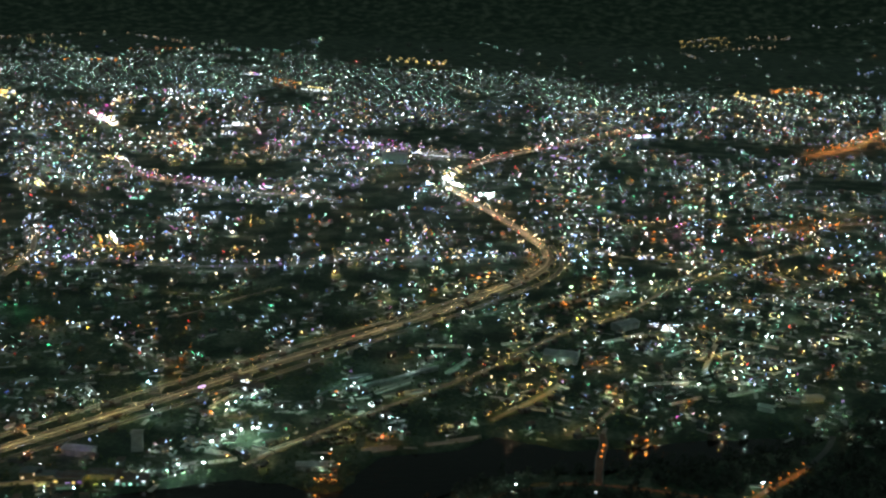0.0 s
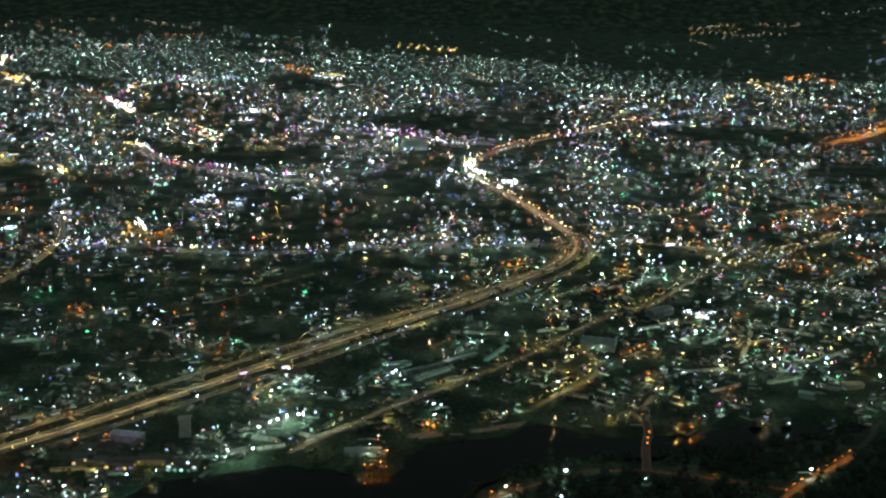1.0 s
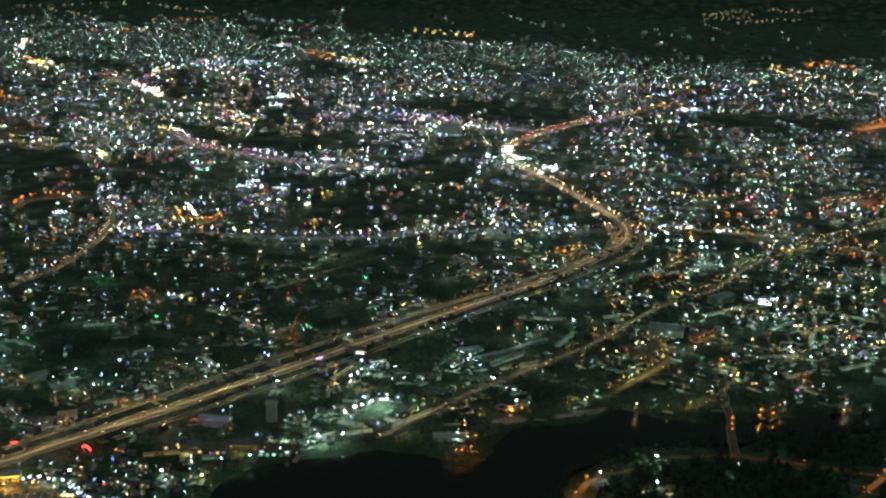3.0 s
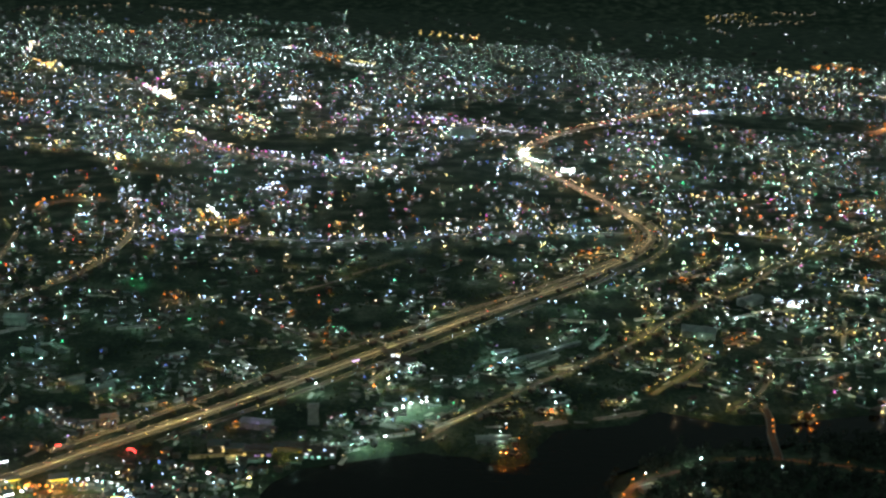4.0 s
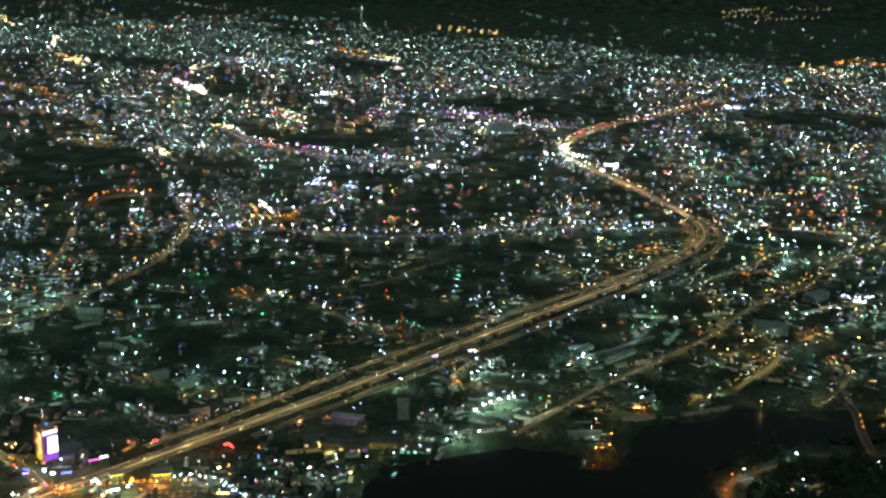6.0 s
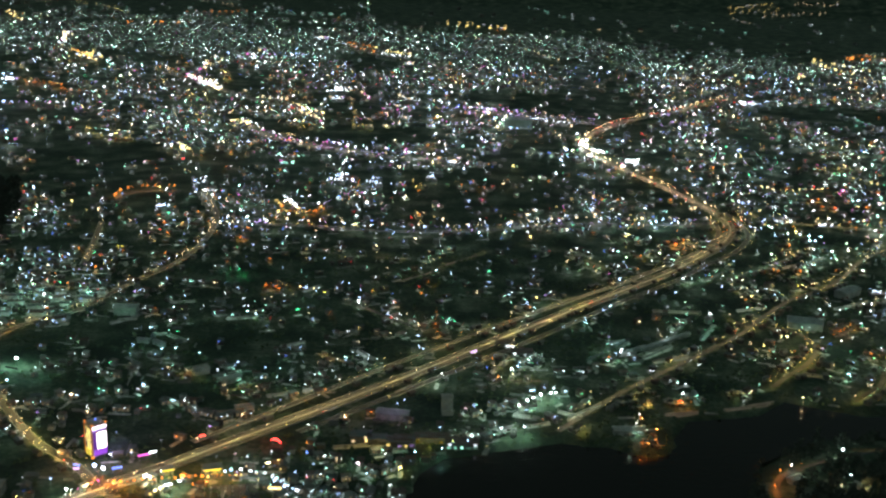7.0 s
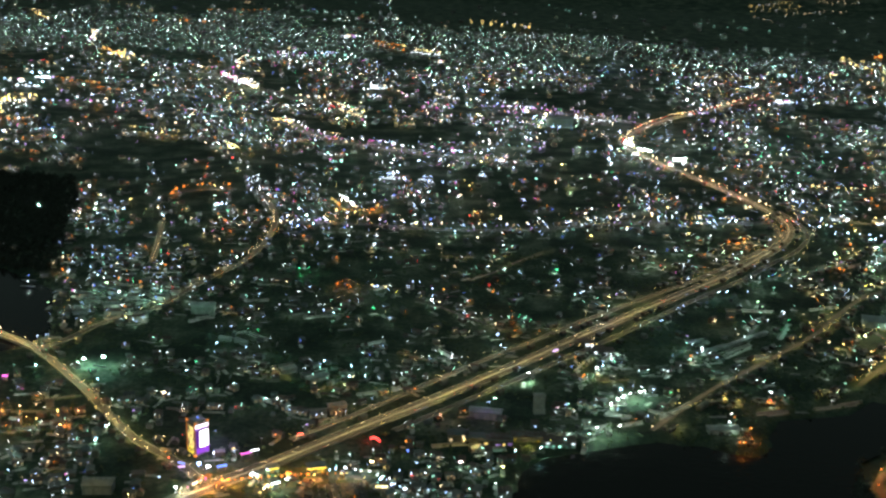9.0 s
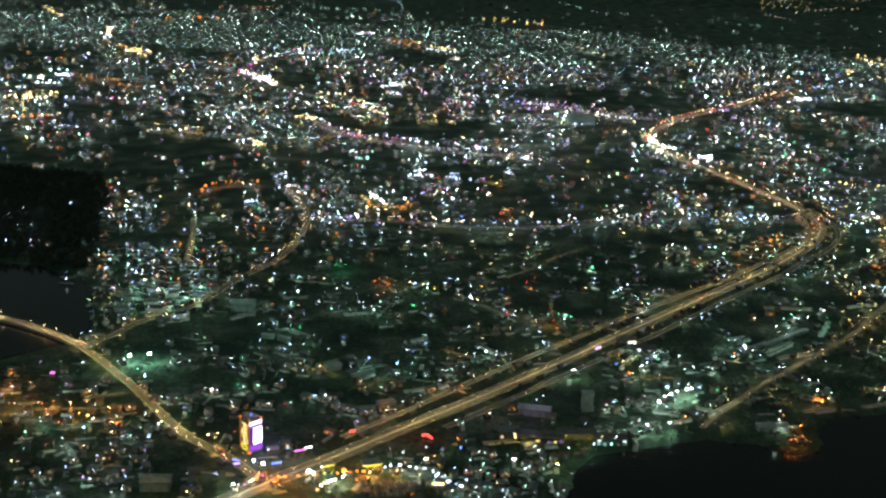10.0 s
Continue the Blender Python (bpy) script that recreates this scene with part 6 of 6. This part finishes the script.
# ---- roadside lights and made-up dark woods ----
def roadside(line, half, gap, tones, seed, label):
    """Stalls and small houses with lamps along both sides of a street."""
    q, rng = Quarter(), random.Random(seed)
    pole, yard = q.slot(POLE), q.slot(CONCRETE)
    for p, a, n in along(line, gap, 2):
        for side in (-1, 1):
            if rng.random() < 0.45:
                continue
            w = p + n * side * (half + rng.uniform(1.2, 4.5)) + Vector((-n.y, n.x, 0)) * rng.uniform(-0.5, 0.5) * gap
            if inside(w.x, w.y, RIVER) or inside(w.x, w.y, INLET):
                continue
            c, s = math.cos(radians(a)), math.sin(radians(a))
            if rng.random() < 0.4:
                q.solid(w.x + n.x * side * 3, w.y + n.y * side * 3, -0.4, c, s, rng.uniform(3, 5), 3.2, 2.8, 0)
                q.solid(w.x + n.x * side * 3, w.y + n.y * side * 3, 2.4, c, s, 5.2, 3.8, 0.2, 1, 0.9)
            r = (0.14 + 0.0002 * p.y) * rng.uniform(0.8, 1.4) * (0.62 if p.y < 1000 else 1.0)
            q.solid(w.x, w.y + r * 0.5, -0.3, 1, 0, 0.12, 0.12, 3.2, pole)
            tone = rng.choice(tones)
            q.gem(w.x, w.y, 3.1, r * rng.choice((1, 1, 1.7)), r, q.slot(lit(tone, rng.choice((1.0, 2.0, 4.0)), False)), r, lit("amber" if tone in ("warm", "amber") else tone, 60.0))
    return q.done("roadside_stalls", label, "stalls")


roadside(SIDEROAD, 1.9, 6, ("warm", "amber", "amber", "white", "mint"), 31, "small stalls and houses lining the lit side road")
roadside(LOOPROAD, 1.8, 5, ("amber", "warm", "amber", "orange"), 32, "amber-lit stalls round the loop road")
roadside(NORTHROAD, 2.2, 6, ("warm", "white", "amber", "cool", "orange"), 33, "shops and stalls lining the suburban road")
roadside(CROSSROAD, 2.4, 9, ("warm", "white", "amber"), 34, "stalls lining the busy crossing road")
roadside(FRONTAGE, 2.6, 9, ("amber", "warm", "white", "orange"), 35, "small shops lining the frontage road")
roadside(SERVICE, 2.6, 11, ("amber", "warm", "cool"), 36, "small shops lining the service road")
roadside(RAMP, 2.4, 9, ("warm", "cool", "amber"), 37, "small shops lining the ramp")
roadside(QUAYROAD, 1.6, 5, ("warm", "mint"), 38, "small stalls lining the quay lane")
roadside(BANDROAD, 3.0, 4.5, ("warm", "amber", "white", "cool", "violet"), 39, "shops lining the long straight street")
roadside(MARKETROAD, 4.5, 7, ("white", "warm", "magenta", "violet", "cool"), 40, "bright shops lining the market street")
roadside(LAKEROAD, 4.0, 8, ("violet", "white", "cool", "warm"), 41, "bright shops lining the lakeside street")
roadside(_far, 5.0, 11, ("warm", "white", "amber", "red", "warm"), 42, "bright shops lining the far highway")
for _k, _pts in enumerate(EAST_LANES):
    roadside(smooth_line(_pts), 1.5, 5, ("warm", "mint", "white", "amber"), 50 + _k, "stalls lining a narrow lane")


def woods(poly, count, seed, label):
    """Made-up close-set trees that darken unlit land: leaf clumps at all heights, in one mesh."""
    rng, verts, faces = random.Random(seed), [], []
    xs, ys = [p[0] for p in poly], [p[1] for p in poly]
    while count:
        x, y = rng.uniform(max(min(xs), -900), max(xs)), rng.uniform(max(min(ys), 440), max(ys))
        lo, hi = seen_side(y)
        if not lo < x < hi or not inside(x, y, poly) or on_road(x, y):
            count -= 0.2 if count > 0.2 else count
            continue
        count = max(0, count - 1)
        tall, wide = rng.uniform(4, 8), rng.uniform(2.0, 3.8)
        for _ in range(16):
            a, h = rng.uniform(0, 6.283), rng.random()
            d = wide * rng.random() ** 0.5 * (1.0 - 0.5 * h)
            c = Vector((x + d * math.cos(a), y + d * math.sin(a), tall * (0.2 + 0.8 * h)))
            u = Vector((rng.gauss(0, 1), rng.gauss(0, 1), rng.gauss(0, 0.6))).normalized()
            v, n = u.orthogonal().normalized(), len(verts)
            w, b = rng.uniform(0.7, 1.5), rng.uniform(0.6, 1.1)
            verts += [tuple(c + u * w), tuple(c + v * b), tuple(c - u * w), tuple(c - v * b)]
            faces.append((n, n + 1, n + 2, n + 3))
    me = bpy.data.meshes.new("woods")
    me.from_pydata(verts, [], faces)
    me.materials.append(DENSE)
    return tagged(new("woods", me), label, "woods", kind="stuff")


# both woods are added so that the bare soil stays black
woods(SOUTH, 3200, 61, "made-up dark woods that keep the far bank black")
woods(WOODS, 3600, 62, "made-up dark woods that keep the riverside black")


# ---- rows of shop lamps and short bright streets ----
def lamp_string(points, gap, tones, strength, r, label, tall=4.0, watts=60.0):
    gap, r, strength = gap * 1.25, r * 0.72, strength * 0.7
    q, rng = Quarter(), random.Random(int(abs(points[0][0]) * 13 + points[0][1]))
    pole, yard = q.slot(POLE), q.slot(CONCRETE)
    for p, a, n in along(smooth_line(points, 2.0), gap, 0.5):
        x, y = p.x + rng.uniform(-0.2, 0.2) * gap, p.y + rng.uniform(-0.4, 0.4) * gap
        z, k, tone = max(0, height(x, y)), rng.uniform(0.6, 1.3), rng.choice(tones)
        q.solid(x, y + r * 1.4, z - 0.3, 1, 0, 0.12, 0.12, tall, pole)
        if rng.random() < 0.3:
            q.solid(x, y + 4, z - 0.4, 1, 0, gap * 0.8, 4, tall * 0.9, 0)
            q.solid(x, y + 4, z + tall * 0.9 - 0.4, 1, 0, gap * 0.9, 4.6, 0.2, 1, 1.0)
        q.gem(x, y, z + tall, r * k * rng.choice((1, 1, 1.6)), r * k, q.slot(lit(tone, round(strength * rng.choice((0.4, 1.0, 1.6)), 1), False)), r * k, lit("amber" if tone in ("warm", "amber") else tone, watts))
    return q.done("shop_lamps", label, "lamps")


PINK, GOLD, FIRE, ICE, VIO = ("white", "warm", "magenta", "warm"), ("warm", "amber", "amber"), ("orange", "amber", "orange"), ("white", "cool", "white"), ("violet", "white", "cool", "magenta")
for _pts, _gap, _tones, _pow, _size in (
    ([(-992, 2473), (-1027, 2617), (-1059, 2749)], 16, PINK, 6, 2.0), ([(-927, 2343), (-886, 2281), (-856, 2239)], 8, FIRE, 3, 2.0), ([(-624, 2025), (-596, 1963), (-571, 1925), (-544, 1869)], 7, PINK, 10, 1.6),
    ([(-615, 2110), (-627, 2225), (-623, 2325)], 18, PINK, 6, 1.6), ([(-575, 2381), (-517, 2387), (-448, 2407)], 9, VIO, 7, 1.5), ([(-396, 1716), (-369, 1666), (-338, 1621)], 7, GOLD, 4, 1.0), ([(-392, 2690), (-314, 2586)], 11, FIRE, 3, 1.6),
    ([(-293, 2532), (-235, 2469)], 8, GOLD, 6, 1.5), ([(-302, 1869), (-283, 1798)], 9, PINK, 5, 1.2), ([(-255, 1728), (-233, 1715)], 5, PINK, 5, 1.1), ([(-138, 1723), (-112, 1728), (-86, 1711)], 4.5, VIO, 7, 1.1), ([(-381, 1466), (-357, 1446)], 5, GOLD, 4, 0.8),
    ([(-321, 1413), (-285, 1411)], 4, VIO, 6, 0.9), ([(-879, 1909), (-786, 1854)], 9, FIRE, 2.5, 1.2), ([(-814, 1652), (-752, 1665), (-699, 1654)], 9, VIO, 6, 1.1), ([(-634, 1460), (-599, 1453), (-564, 1439)], 3.5, ("amber", "mint", "warm"), 3, 0.7),
    ([(-497, 1376), (-484, 1359), (-471, 1333)], 5, GOLD, 9, 1.0), ([(-460, 1540), (-443, 1553)], 4, GOLD, 10, 1.2), ([(-1411, 3313), (-1331, 3134), (-1270, 3004)], 26, GOLD, 5, 2.0), ([(-365, 1312), (-338, 1316)], 5, ("mint", "white"), 4, 0.8),
):
    lamp_string(_pts, _gap, _tones, _pow, _size, "row of bright shop lamps in the distant city", 6.0)
for _pts, _gap, _tones, _pow, _size in (
    ([(-286, 1223), (-273, 1237)], 3, ICE, 9, 0.9), ([(-247, 1217), (-236, 1219)], 3, ICE, 9, 0.9), ([(-183, 1253), (-174, 1254)], 3, ICE, 9, 0.9), ([(-335, 1099), (-324, 1063)], 4.5, FIRE, 3, 1.2), ([(-329, 1117), (-310, 1070)], 4, ("white", "warm"), 8, 1.0),
    ([(-328, 1054), (-291, 1059)], 3, FIRE, 3, 1.1), ([(-291, 1059), (-289, 1090)], 5, FIRE, 3, 0.9), ([(171, 858), (179, 847), (194, 851)], 2.6, ICE, 9, 0.5), ([(-195, 1070), (-187, 1018)], 6, ("orange", "red", "amber"), 3, 0.6), ([(-130, 1188), (-115, 1180)], 3.5, FIRE, 2.5, 0.7), ([(-436, 1173), (-426, 1197)], 4, ICE, 6, 0.7), ([(-446, 1062), (-433, 1070)], 3, ICE, 10, 0.9),
    ([(-306, 828), (-297, 829), (-285, 819)], 3.5, FIRE, 2, 0.35), ([(-279, 820), (-266, 818), (-262, 821)], 4, ("cool", "white", "amber"), 8, 0.45), ([(-314, 768), (-300, 788), (-277, 804)], 6, ("warm", "white", "mint"), 5, 0.4), ([(-224, 848), (-198, 872), (-175, 911), (-159, 953)], 6, ("warm", "mint", "amber"), 2, 0.4),
    ([(-276, 926), (-251, 925)], 5, ("warm", "mint"), 1.5, 0.4), ([(-374, 1010), (-331, 1015)], 4, ("violet", "cool", "white", "warm"), 7, 0.7), ([(-174, 777), (-174, 741)], 4.5, ("amber", "warm", "orange"), 2, 0.4), ([(-190, 758), (-164, 757)], 5, ("mint", "white", "green"), 6, 0.45),
    ([(-332, 502), (-312, 505), (-290, 510), (-268, 513)], 2.6, FIRE, 4, 0.6), ([(-277, 518), (-257, 513), (-249, 504), (-238, 493)], 3.4, ICE, 9, 0.55), ([(-352, 488), (-344, 497), (-338, 503)], 3, PINK, 8, 0.5), ([(-312, 490), (-305, 498)], 3, GOLD, 9, 0.6),
    ([(-12, 1162), (-16, 1129), (-20, 1097), (-20, 1066)], 6, ("white", "cool", "warm"), 8, 0.7), ([(278, 1343), (308, 1295), (338, 1256)], 8, ("green", "mint", "amber"), 4, 0.7), ([(182, 1239), (204, 1218), (256, 1230)], 6, GOLD, 5, 0.7), ([(398, 1107), (402, 1104)], 2, PINK, 12, 1.0),
    ([(670, 2584), (672, 2444), (688, 2349)], 14, GOLD, 5, 1.6), ([(792, 2695), (855, 2772), (887, 2656), (847, 2535)], 14, FIRE, 2.5, 1.6), ([(354, 1221), (411, 1241)], 5, FIRE, 2.5, 0.8),
):
    lamp_string(_pts, _gap, _tones, _pow, _size, "short row of bright lamps along a street")
